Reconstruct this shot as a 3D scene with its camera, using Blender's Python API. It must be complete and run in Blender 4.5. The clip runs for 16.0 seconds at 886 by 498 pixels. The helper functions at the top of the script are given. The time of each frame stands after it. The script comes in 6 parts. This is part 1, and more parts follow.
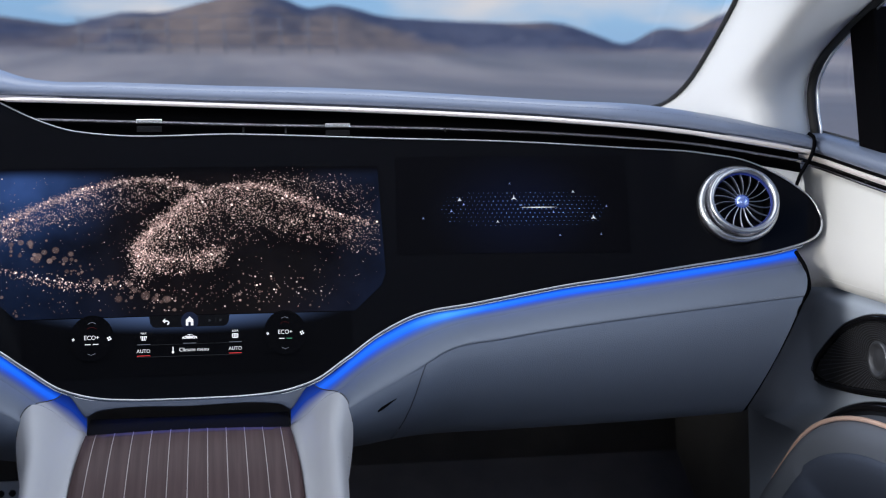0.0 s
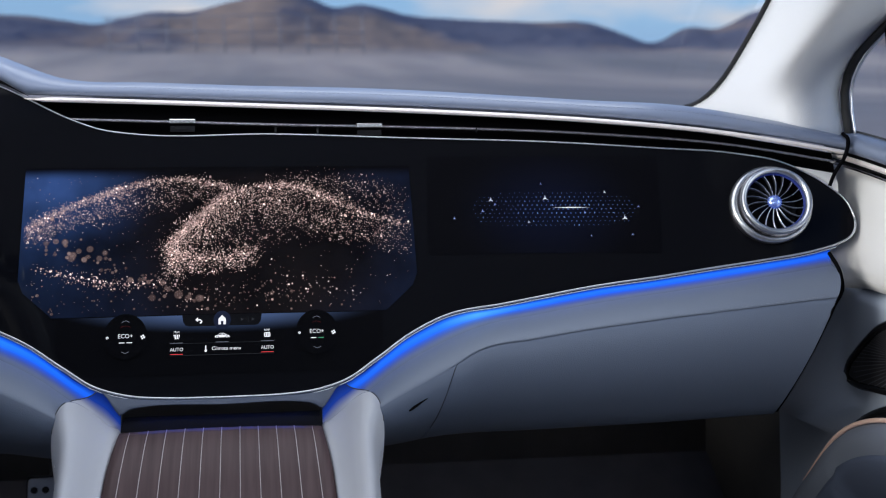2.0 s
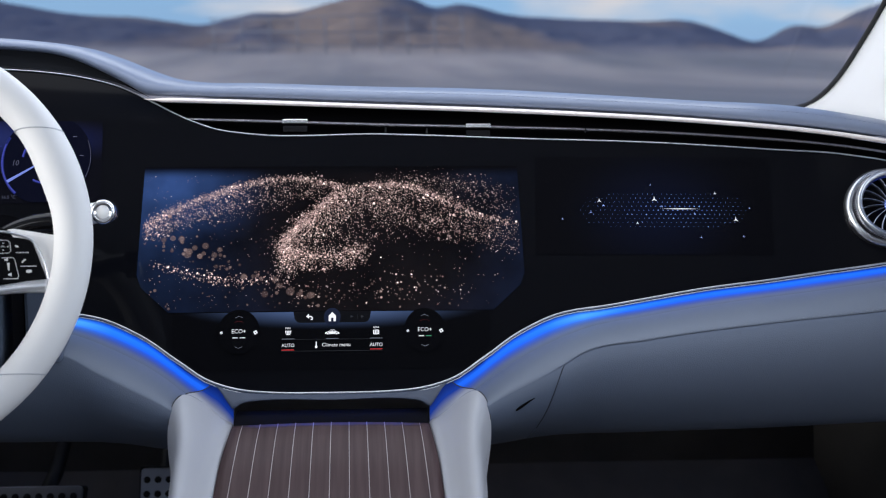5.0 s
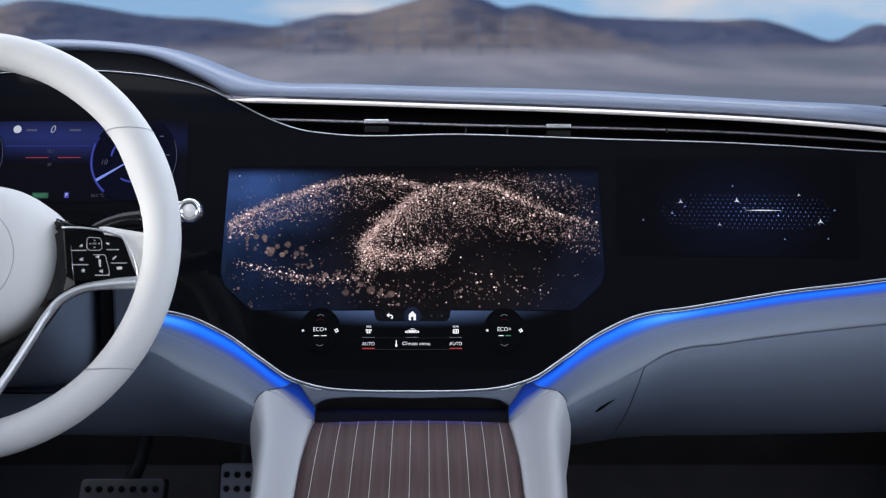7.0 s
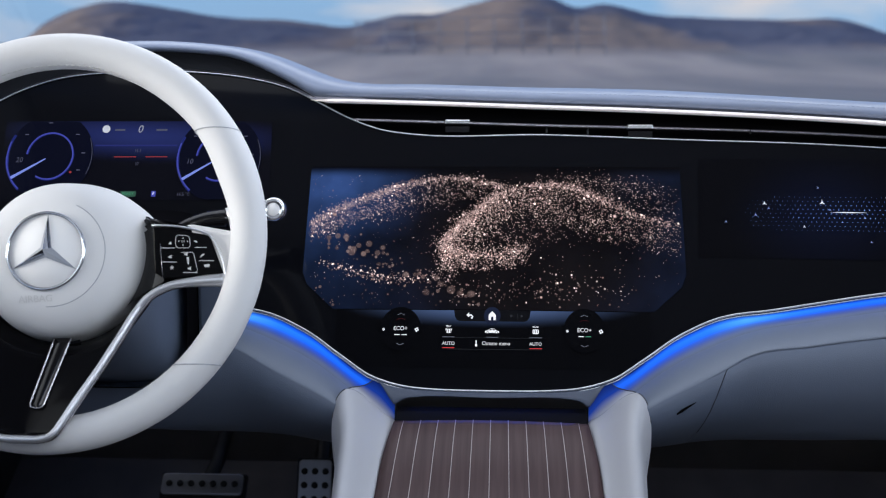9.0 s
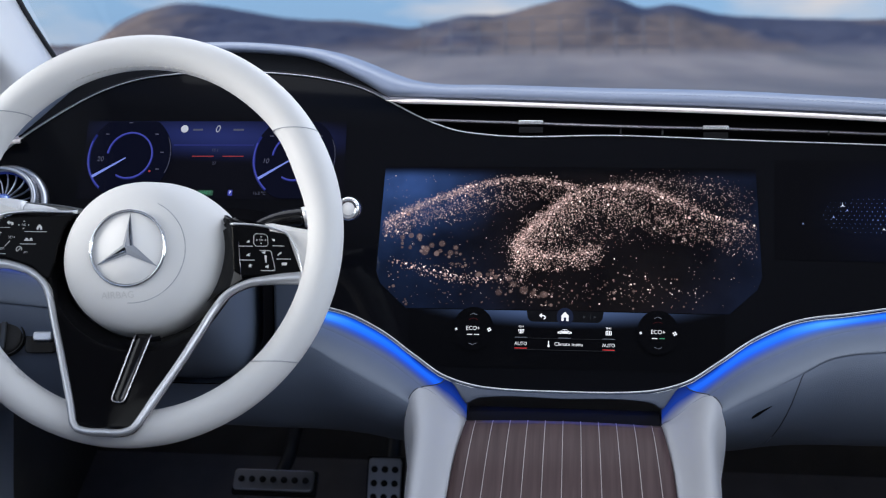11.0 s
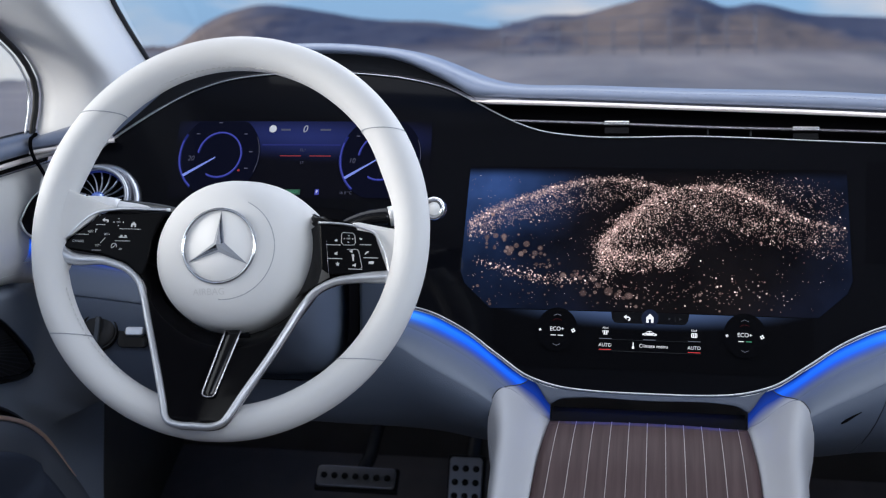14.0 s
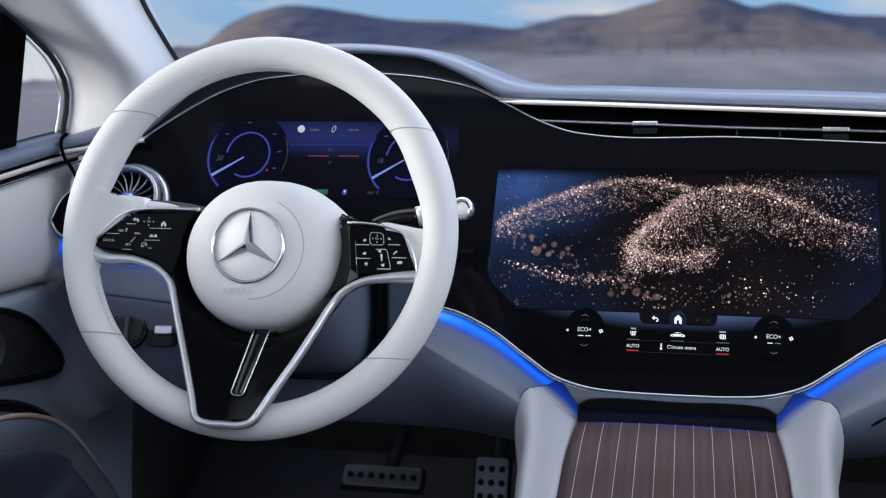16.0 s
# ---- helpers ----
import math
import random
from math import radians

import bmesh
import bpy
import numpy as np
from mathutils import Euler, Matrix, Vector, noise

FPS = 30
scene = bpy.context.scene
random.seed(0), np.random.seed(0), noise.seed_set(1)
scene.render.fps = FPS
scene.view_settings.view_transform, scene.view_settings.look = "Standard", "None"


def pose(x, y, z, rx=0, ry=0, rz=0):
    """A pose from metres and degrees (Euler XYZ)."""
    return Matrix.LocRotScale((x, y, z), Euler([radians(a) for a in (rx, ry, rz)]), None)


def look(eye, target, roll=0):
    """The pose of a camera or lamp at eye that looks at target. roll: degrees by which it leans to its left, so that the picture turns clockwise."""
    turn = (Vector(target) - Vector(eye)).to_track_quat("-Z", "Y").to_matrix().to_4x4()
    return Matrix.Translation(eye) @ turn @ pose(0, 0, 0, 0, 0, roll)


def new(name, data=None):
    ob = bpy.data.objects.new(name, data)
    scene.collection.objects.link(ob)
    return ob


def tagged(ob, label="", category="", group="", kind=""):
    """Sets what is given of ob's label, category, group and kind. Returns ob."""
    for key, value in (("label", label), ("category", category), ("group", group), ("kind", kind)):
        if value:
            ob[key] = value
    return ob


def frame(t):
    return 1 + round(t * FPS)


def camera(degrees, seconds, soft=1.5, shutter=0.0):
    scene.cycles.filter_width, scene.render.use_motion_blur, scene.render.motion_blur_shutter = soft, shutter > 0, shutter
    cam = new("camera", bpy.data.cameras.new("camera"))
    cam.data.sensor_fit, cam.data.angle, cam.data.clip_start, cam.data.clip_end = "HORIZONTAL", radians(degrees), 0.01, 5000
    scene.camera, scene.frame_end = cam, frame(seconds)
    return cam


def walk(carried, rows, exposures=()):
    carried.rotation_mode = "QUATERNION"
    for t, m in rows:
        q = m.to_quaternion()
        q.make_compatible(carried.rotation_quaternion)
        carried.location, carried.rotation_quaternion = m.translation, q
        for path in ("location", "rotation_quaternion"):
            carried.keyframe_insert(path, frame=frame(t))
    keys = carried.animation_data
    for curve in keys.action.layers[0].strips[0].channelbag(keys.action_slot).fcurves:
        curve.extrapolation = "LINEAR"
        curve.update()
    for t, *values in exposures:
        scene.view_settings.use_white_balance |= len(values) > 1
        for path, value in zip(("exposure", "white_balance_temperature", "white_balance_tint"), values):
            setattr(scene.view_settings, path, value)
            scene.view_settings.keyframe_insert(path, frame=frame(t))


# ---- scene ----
cam = camera(40.94, 16.0, soft=1.1)
cam.data.dof.use_dof, cam.data.dof.focus_distance, cam.data.dof.aperture_fstop = True, 1.19, 7.5
# seconds, eye x, y, z, yaw, pitch, roll
ROWS = [
    (0.0, 0.0602, -1.2251, 1.0056, -9.416, -7.143, -0.015),
    (0.5, 0.0588, -1.2248, 1.0058, -9.267, -7.150, -0.025),
    (1.0, 0.0575, -1.2249, 1.0060, -8.991, -7.158, -0.025),
    (1.5, 0.0561, -1.2252, 1.0062, -8.615, -7.166, -0.018),
    (2.0, 0.0546, -1.2258, 1.0064, -8.145, -7.174, -0.010),
    (2.5, 0.0531, -1.2265, 1.0066, -7.555, -7.181, -0.001),
    (3.0, 0.0513, -1.2272, 1.0068, -6.898, -7.187, 0.005),
    (3.5, 0.0495, -1.2280, 1.0070, -6.063, -7.192, 0.008),
    (4.0, 0.0474, -1.2288, 1.0072, -5.168, -7.195, 0.008),
    (6.5, 0.0343, -1.2328, 1.0076, -0.884, -7.191, -0.009),
    (7.0, 0.0313, -1.2336, 1.0076, -0.046, -7.186, -0.011),
    (7.5, 0.0283, -1.2345, 1.0076, 0.772, -7.180, -0.010),
    (8.0, 0.0252, -1.2354, 1.0076, 1.596, -7.173, -0.006),
    (8.5, 0.0222, -1.2363, 1.0075, 2.434, -7.166, -0.000),
    (9.0, 0.0194, -1.2373, 1.0075, 3.313, -7.158, 0.009),
    (9.5, 0.0166, -1.2383, 1.0074, 4.089, -7.151, 0.019),
    (10.0, 0.0141, -1.2394, 1.0074, 4.887, -7.143, 0.031),
    (12.5, 0.0055, -1.2444, 1.0073, 8.472, -7.119, 0.080),
    (13.0, 0.0046, -1.2453, 1.0074, 9.090, -7.118, 0.082),
    (13.5, 0.0039, -1.2460, 1.0074, 9.646, -7.118, 0.081),
    (14.0, 0.0034, -1.2467, 1.0075, 10.200, -7.118, 0.078),
    (14.5, 0.0029, -1.2472, 1.0076, 10.649, -7.119, 0.075),
    (15.0, 0.0023, -1.2477, 1.0076, 11.030, -7.118, 0.075),
    (15.5, 0.0014, -1.2481, 1.0076, 11.277, -7.117, 0.083),
    (16.0, -0.0001, -1.2485, 1.0076, 11.372, -7.112, 0.104),
]
walk(cam, [(t, pose(x, y, z, 90 + pitch, 0, yaw) @ pose(0, 0, 0, 0, 0, roll)) for t, x, y, z, yaw, pitch, roll in ROWS])

# ---- light ----
world = bpy.data.worlds.new("world")
scene.world = world
world.use_nodes = True
wt = world.node_tree
sky = wt.nodes.new("ShaderNodeTexSky")
sky.sky_type = "NISHITA"
sky.sun_disc = False
sky.sun_elevation = radians(10)
sky.sun_rotation = radians(252)
sky.air_density = 1.2
sky.dust_density = 0.2
sky.ozone_density = 4.0
# thin white cloud over the blue
co, mp, nz, rp, mx = (wt.nodes.new("ShaderNode" + k) for k in ("TexCoord", "Mapping", "TexNoise", "ValToRGB", "Mix"))
mp.inputs["Scale"].default_value = (3.4, 3.4, 12.0)
mp.inputs["Location"].default_value = (1.3, 0.0, 0.6)
nz.inputs["Scale"].default_value, nz.inputs["Detail"].default_value = 1.6, 5
rp.color_ramp.elements[0].position, rp.color_ramp.elements[1].position = 0.46, 0.64
mx.data_type = "RGBA"
mx.inputs[7].default_value = (2.5, 2.45, 2.6, 1)
# paler blue towards the horizon
sep, low, hz = (wt.nodes.new("ShaderNode" + k) for k in ("SeparateXYZ", "MapRange", "Mix"))
low.inputs[1].default_value, low.inputs[2].default_value, low.inputs[3].default_value, low.inputs[4].default_value = 0.04, 0.22, 0.85, 0.0
hz.data_type = "RGBA"
hz.inputs[7].default_value = (0.78, 1.42, 2.55, 1)
glow, sun_glow = wt.nodes.new("ShaderNodeMapRange"), wt.nodes.new("ShaderNodeMix")  # white glare on the sun's side
glow.interpolation_type = "SMOOTHSTEP"
glow.inputs[1].default_value, glow.inputs[2].default_value, glow.inputs[3].default_value, glow.inputs[4].default_value = -0.36, -0.56, 0.0, 0.9
sun_glow.data_type = "RGBA"
sun_glow.inputs[7].default_value = (2.75, 2.75, 2.8, 1)
hue = wt.nodes.new("ShaderNodeMix")
hue.data_type, hue.blend_type = "RGBA", "MULTIPLY"
hue.inputs[0].default_value, hue.inputs[7].default_value = 1.0, (0.80, 0.83, 1.10, 1)
for a, b in ((co.outputs["Generated"], mp.inputs[0]), (mp.outputs[0], nz.inputs["Vector"]), (nz.outputs["Fac"], rp.inputs[0]), (rp.outputs[0], mx.inputs[0]), (sky.outputs[0], hue.inputs[6]), (hue.outputs[2], hz.inputs[6]), (co.outputs["Generated"], sep.inputs[0]), (sep.outputs[2], low.inputs[0]), (low.outputs[0], hz.inputs[0]), (hz.outputs[2], mx.inputs[6]), (sep.outputs[0], glow.inputs[0]), (glow.outputs[0], sun_glow.inputs[0]), (mx.outputs[2], sun_glow.inputs[6]), (sun_glow.outputs[2], wt.nodes["Background"].inputs[0])):
    wt.links.new(a, b)
wt.nodes["Background"].inputs[1].default_value = 0.245


def lamp(name, kind, m, energy, colour, **kw):
    data = bpy.data.lights.new(name, kind)
    data.energy, data.color = energy, colour
    if kind == "SUN":
        data.angle = kw["angle"]
    else:
        data.shape, data.size, data.size_y = "RECTANGLE", kw["size"], kw["size_y"]
        data.spread = kw.get("spread", math.pi)
    ob = new(name, data)
    ob.matrix_world = m
    return ob


# a low hazy sun stands to the left of the car
lamp("sun", "SUN", look((-19, -6, 2.75), (0, 0, 0)), 3.1, (1.0, 0.96, 0.91), angle=radians(24))
# fill lamp in an unseen, added roof opening; sky's light in both side windows
lamp("roof_fill", "AREA", look((0.0, -1.14, 1.335), (0.0, -1.13, 0.5)), 3.2, (0.925, 0.955, 1.0), size=0.62, size_y=0.40)
lamp("window_light", "AREA", look((0.715, -0.75, 1.13), (-0.62, 0.02, 1.02)), 1.3, (0.88, 0.94, 1.0), size=1.0, size_y=0.26, spread=radians(95))
lamp("window_light", "AREA", look((-0.735, -0.60, 1.13), (0.69, 0.0, 0.80)), 0.6, (0.92, 0.96, 1.0), size=1.0, size_y=0.26, spread=radians(110))
# the sky's light through the upper windscreen
lamp("windscreen_light", "AREA", look((0.0, -0.03, 1.262), (0.0, -0.25, 0.822)), 1.75, (0.91, 0.95, 1.0), size=1.0, size_y=0.28)
lamp("windscreen_light", "AREA", look((0.0, 0.24, 1.215), (0.0, 0.02, 1.00)), 1.0, (0.93, 0.965, 1.0), size=1.1, size_y=0.12)
# the ambient light strip goes on under the ledge of the screen
lamp("ledge_light", "AREA", look((0.0, -0.036, 0.6985), (0.0, -0.085, 0.665)), 0.010, (0.004, 0.09, 1.0), size=0.17, size_y=0.003)
scene.view_settings.exposure = 0.25

# ---- materials ----


def material(name, colour, rough=0.5, metal=0.0, grain=0.0, grain_size=900.0, stain=0.0, stain_size=6.0, coat=0.0, spec=0.5,
             emit=None, strength=0.0, sheen=0.0):
    """A surface with fine relief (grain, per metre) and slow variation of tone (stain)."""
    m = bpy.data.materials.new(name)
    m.use_nodes = True
    t = m.node_tree
    b = t.nodes["Principled BSDF"]
    b.inputs["Roughness"].default_value = rough
    b.inputs["Metallic"].default_value = metal
    b.inputs["Specular IOR Level"].default_value = spec
    b.inputs["Coat Weight"].default_value = coat
    b.inputs["Coat Roughness"].default_value = 0.04
    b.inputs["Sheen Weight"].default_value = sheen
    b.inputs["Base Color"].default_value = (*colour, 1)
    co = t.nodes.new("ShaderNodeTexCoord")
    if stain:
        n = t.nodes.new("ShaderNodeTexNoise")
        n.inputs["Scale"].default_value, n.inputs["Detail"].default_value = stain_size, 4
        t.links.new(co.outputs["Object"], n.inputs["Vector"])
        mix = t.nodes.new("ShaderNodeMix")
        mix.data_type = "RGBA"
        mix.inputs[6].default_value = (*[c * (1 - stain) for c in colour], 1)
        mix.inputs[7].default_value = (*[min(1, c * (1 + stain)) for c in colour], 1)
        t.links.new(n.outputs["Fac"], mix.inputs[0])
        t.links.new(mix.outputs[2], b.inputs["Base Color"])
        rr = t.nodes.new("ShaderNodeMapRange")
        rr.inputs[3].default_value, rr.inputs[4].default_value = max(0.02, rough * 0.85), min(1, rough * 1.15)
        t.links.new(n.outputs["Fac"], rr.inputs[0])
        t.links.new(rr.outputs[0], b.inputs["Roughness"])
    if grain:
        v = t.nodes.new("ShaderNodeTexVoronoi")
        v.inputs["Scale"].default_value = grain_size
        t.links.new(co.outputs["Object"], v.inputs["Vector"])
        bump = t.nodes.new("ShaderNodeBump")
        bump.inputs["Strength"].default_value, bump.inputs["Distance"].default_value = grain, 0.0004
        t.links.new(v.outputs["Distance"], bump.inputs["Height"])
        t.links.new(bump.outputs[0], b.inputs["Normal"])
    if emit:
        b.inputs["Emission Color"].default_value = (*emit, 1)
        b.inputs["Emission Strength"].default_value = strength
    return m


# The dashboard's and console's one leather: lit, half-lit and shaded tones put into colour
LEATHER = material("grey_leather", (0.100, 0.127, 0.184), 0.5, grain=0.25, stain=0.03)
LEATHER_ROLL = material("half_lit_roll_leather", (0.130, 0.158, 0.214), 0.5, grain=0.25, stain=0.04)
LEATHER_WHEEL = material("smooth_white_leather", (0.70, 0.705, 0.714), 0.6, grain=0.18, stain=0.03, spec=0.3)
LEATHER_BLUE = material("blue_grey_leather", (0.165, 0.200, 0.285), 0.34, grain=0.22, stain=0.05, spec=0.6)
LEATHER_DOOR = material("off_white_leather", (0.66, 0.66, 0.65), 0.5, grain=0.2, stain=0.03)
# dash leather again: a lit tone for bolsters, a shaded one for the ledge
LEATHER_LIT = material("lit_console_leather", (0.425, 0.438, 0.475), 0.52, grain=0.2, stain=0.03, spec=0.3)
LEATHER_SHADED = material("shaded_leather", (0.055, 0.070, 0.108), 0.55, grain=0.25, stain=0.05)
LEATHER_ARM = material("grey_armrest_leather", (0.12, 0.137, 0.175), 0.5, grain=0.25, stain=0.05)
# the door's off-white leather again, darkened for the shade on its lower part
LEATHER_LOWER = material("shaded_door_leather", (0.33, 0.38, 0.465), 0.55, grain=0.25, stain=0.04)
REAR_CLOTH = material("pale_bounce_cloth", (0.45, 0.46, 0.48), 0.85, grain=0.4, stain=0.05)
THREAD_GREY = material("grey_thread", (0.24, 0.26, 0.31), 0.6)
THREAD_WHITE = material("white_thread", (0.62, 0.62, 0.61), 0.6)
SUEDE = material("pale_headliner_cloth", (0.75, 0.755, 0.76), 0.8, grain=0.4, stain=0.03, sheen=0.2)
# near-black blue for the hood's underside and the ring by the airbag cover
HOOD_DARK = material("dark_blue_matt", (0.006, 0.007, 0.010), 0.7, grain=0.2, spec=0.15)
THREAD_TOP = material("blue_grey_thread", (0.175, 0.21, 0.295), 0.6)
THREAD = material("pale_thread", (0.75, 0.76, 0.78), 0.6)
SEAM = material("dark_seam", (0.05, 0.055, 0.065), 0.6)
BLACK_GLASS = material("black_glass", (0.0035, 0.0038, 0.0055), 0.06, spec=0.08)
BLACK_GLOSS = material("black_gloss_plastic", (0.005, 0.005, 0.006), 0.07, spec=0.3)
BLACK_MATT = material("black_matt_plastic", (0.010, 0.010, 0.012), 0.55, stain=0.2)
# side walls: a darker copy of the carpet, standing in for their shade
CARPET_SHADED = material("shaded_side_carpet", (0.085, 0.082, 0.080), 0.95, grain=0.8, grain_size=400, stain=0.3, stain_size=20)
CARPET = material("black_carpet", (0.17, 0.16, 0.152), 0.95, grain=0.8, grain_size=400, stain=0.3, stain_size=20)
FLOOR_CARPET = material("black_floor_carpet", (0.17, 0.152, 0.142), 0.95, grain=0.8, grain_size=400, stain=0.3, stain_size=20)
CHROME = material("satin_chrome", (0.80, 0.81, 0.83), 0.16, metal=1.0)
CHROME_DARK = material("dark_chrome", (0.47, 0.46, 0.49), 0.25, metal=1.0)
SATIN = material("satin_silver", (0.62, 0.64, 0.68), 0.42, metal=0.9, stain=0.04, stain_size=40)
PALE_SILVER = material("pale_satin_silver", (0.80, 0.81, 0.83), 0.35, metal=0.35)
VENT_GLOW = material("blue_vent_light", (0.02, 0.03, 0.12), 0.4, emit=(0.02, 0.06, 0.60), strength=0.10)
BLADE = material("grey_blade_metal", (0.36, 0.39, 0.47), 0.28, metal=1.0)
VENT_METAL = material("vent_satin_metal", (0.52, 0.54, 0.58), 0.3, metal=1.0, stain=0.06, stain_size=60)
SILVER = material("brushed_silver", (0.72, 0.74, 0.77), 0.3, metal=1.0)
ROSE = material("satin_rose_gold", (0.98, 0.90, 0.87), 0.28, metal=0.4)
COPPER = material("satin_copper", (0.86, 0.60, 0.50), 0.3, metal=0.3)
PLATE = material("white_satin_plate", (0.93, 0.93, 0.93), 0.7, spec=0.3)
PLATE_BLACK = material("black_lacquer", (0.003, 0.003, 0.004), 0.10, spec=0.09)
KEY_BLACK = material("black_key_plastic", (0.003, 0.003, 0.0035), 0.25, spec=0.05)
GAP = material("black_gap", (0.004, 0.004, 0.005), 0.9, spec=0.0)
STAR_METAL = material("polished_dark_steel", (0.36, 0.385, 0.44), 0.07, metal=1.0)
RING_METAL = material("polished_steel", (0.56, 0.58, 0.62), 0.10, metal=1.0)
GREY_PLASTIC = material("grey_plastic", (0.34, 0.36, 0.40), 0.5, stain=0.04)
GRILLE = material("dark_grille_metal", (0.10, 0.105, 0.12), 0.38, metal=0.7)
GLOSS_GREY = material("gloss_grey_plastic", (0.05, 0.055, 0.06), 0.15)
RUBBER = material("black_rubber", (0.015, 0.015, 0.016), 0.7)
STEEL = material("brushed_steel", (0.48, 0.49, 0.53), 0.42, metal=1.0)
ICON = material("white_icon", (0.1, 0.1, 0.1), 0.5, spec=0.05, emit=(0.9, 0.92, 1.0), strength=0.8)
PRINT = material("white_print", (0.62, 0.62, 0.63), 0.5)
ICON_DIM = material("dim_icon", (0.02, 0.02, 0.02), 0.5, spec=0.05, emit=(0.25, 0.28, 0.36), strength=0.6)
INST_DIM = material("faint_display_mark", (0.01, 0.01, 0.02), 0.5, spec=0.05, emit=(0.12, 0.13, 0.20), strength=0.45)
INST_RED = material("faint_red_mark", (0.02, 0, 0), 0.5, spec=0.05, emit=(0.40, 0.05, 0.06), strength=0.55)
ICON_RED = material("red_icon", (0.02, 0, 0), 0.5, spec=0.05, emit=(0.75, 0.06, 0.07), strength=0.8)
ICON_GREEN = material("green_icon", (0, 0.02, 0.01), 0.5, spec=0.05, emit=(0.12, 0.5, 0.3), strength=0.5)
ICON_BLUE = material("blue_icon", (0, 0, 0.02), 0.5, spec=0.05, emit=(0.09, 0.11, 0.62), strength=0.5)
ICON_PALE = material("pale_blue_icon", (0, 0, 0.02), 0.5, spec=0.05, emit=(0.40, 0.52, 1.0), strength=0.9)



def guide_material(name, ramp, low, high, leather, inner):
    """A frosted light guide: brightest along its middle, weaker at its edges and towards its inner end. Its lower part
    is leather with painted glow.
    """
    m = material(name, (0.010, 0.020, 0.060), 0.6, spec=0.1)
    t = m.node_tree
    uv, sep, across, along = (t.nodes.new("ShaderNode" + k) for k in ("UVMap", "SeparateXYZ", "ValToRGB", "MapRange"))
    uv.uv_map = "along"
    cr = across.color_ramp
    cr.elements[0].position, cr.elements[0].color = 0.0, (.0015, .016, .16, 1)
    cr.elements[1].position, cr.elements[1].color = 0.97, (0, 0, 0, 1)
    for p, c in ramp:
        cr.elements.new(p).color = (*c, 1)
    body = t.nodes.new("ShaderNodeValToRGB")  # the base passes into leather, with the strip's glow painted over it
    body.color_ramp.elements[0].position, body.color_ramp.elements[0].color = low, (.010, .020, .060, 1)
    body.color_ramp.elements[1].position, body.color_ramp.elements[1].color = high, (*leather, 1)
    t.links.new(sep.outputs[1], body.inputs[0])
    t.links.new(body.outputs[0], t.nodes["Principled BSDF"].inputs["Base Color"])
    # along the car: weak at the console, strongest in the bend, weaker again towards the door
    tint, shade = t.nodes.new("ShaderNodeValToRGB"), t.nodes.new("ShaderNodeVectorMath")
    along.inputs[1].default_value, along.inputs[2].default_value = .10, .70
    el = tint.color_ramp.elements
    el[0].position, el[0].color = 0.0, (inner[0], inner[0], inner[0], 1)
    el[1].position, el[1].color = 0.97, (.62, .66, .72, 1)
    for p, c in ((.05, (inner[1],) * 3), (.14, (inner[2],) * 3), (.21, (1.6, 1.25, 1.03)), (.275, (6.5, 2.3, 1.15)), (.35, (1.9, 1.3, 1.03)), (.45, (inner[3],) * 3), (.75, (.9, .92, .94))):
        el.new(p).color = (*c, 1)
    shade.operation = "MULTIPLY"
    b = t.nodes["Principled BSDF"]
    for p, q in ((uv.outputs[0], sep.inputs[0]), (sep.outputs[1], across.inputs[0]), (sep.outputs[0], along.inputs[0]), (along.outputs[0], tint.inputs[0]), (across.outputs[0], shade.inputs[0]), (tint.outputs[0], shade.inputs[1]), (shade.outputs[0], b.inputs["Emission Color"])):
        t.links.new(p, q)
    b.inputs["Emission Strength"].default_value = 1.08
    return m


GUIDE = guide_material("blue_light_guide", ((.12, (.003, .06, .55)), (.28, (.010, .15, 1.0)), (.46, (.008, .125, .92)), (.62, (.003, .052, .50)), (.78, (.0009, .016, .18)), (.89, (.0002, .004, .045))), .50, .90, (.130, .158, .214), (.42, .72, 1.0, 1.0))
# bolster tip: pale leather with the strip's blue glow painted as emission
GUIDE_SPILL = guide_material("blue_guide_spill", ((.15, (.002, .030, .34)), (.38, (.003, .060, .58)), (.56, (.002, .036, .38)), (.70, (.0006, .009, .11)), (.84, (.0001, .001, .014))), .42, .80, (.41, .425, .47), (.36, .40, .50, .60))

# ---- shape helpers ----
Z0 = 0.78  # height of the centre of the screen's home key over the road


def V(x, y, z):
    """A place in the car; the driver's side of the cabin is a little wider than the other."""
    k = min(1, max(0, (-.55 - x) / .13))
    return (x - .02 * k * k * (3 - 2 * k), y, z + Z0)


def mesh_part(name, verts, faces, mat, parent=None, label="", smooth=True):
    me = bpy.data.meshes.new(name)
    me.from_pydata([tuple(v) for v in verts], [], faces)
    bm = bmesh.new()
    bm.from_mesh(me)
    bmesh.ops.remove_doubles(bm, verts=bm.verts, dist=1e-6)
    bmesh.ops.recalc_face_normals(bm, faces=bm.faces)
    bm.to_mesh(me)
    bm.free()
    for p in me.polygons:
        p.use_smooth = smooth
    me.materials.append(mat)
    ob = new(name, me)
    if parent:
        ob.parent = parent
    if label:
        ob["label"] = label
    return ob


def thing(name, label, category, group="", kind="", at=(0, 0, 0)):
    ob = new(name)
    ob.empty_display_size = 0.05
    ob.matrix_world = Matrix.Translation(at)
    return tagged(ob, label, category, group, kind)


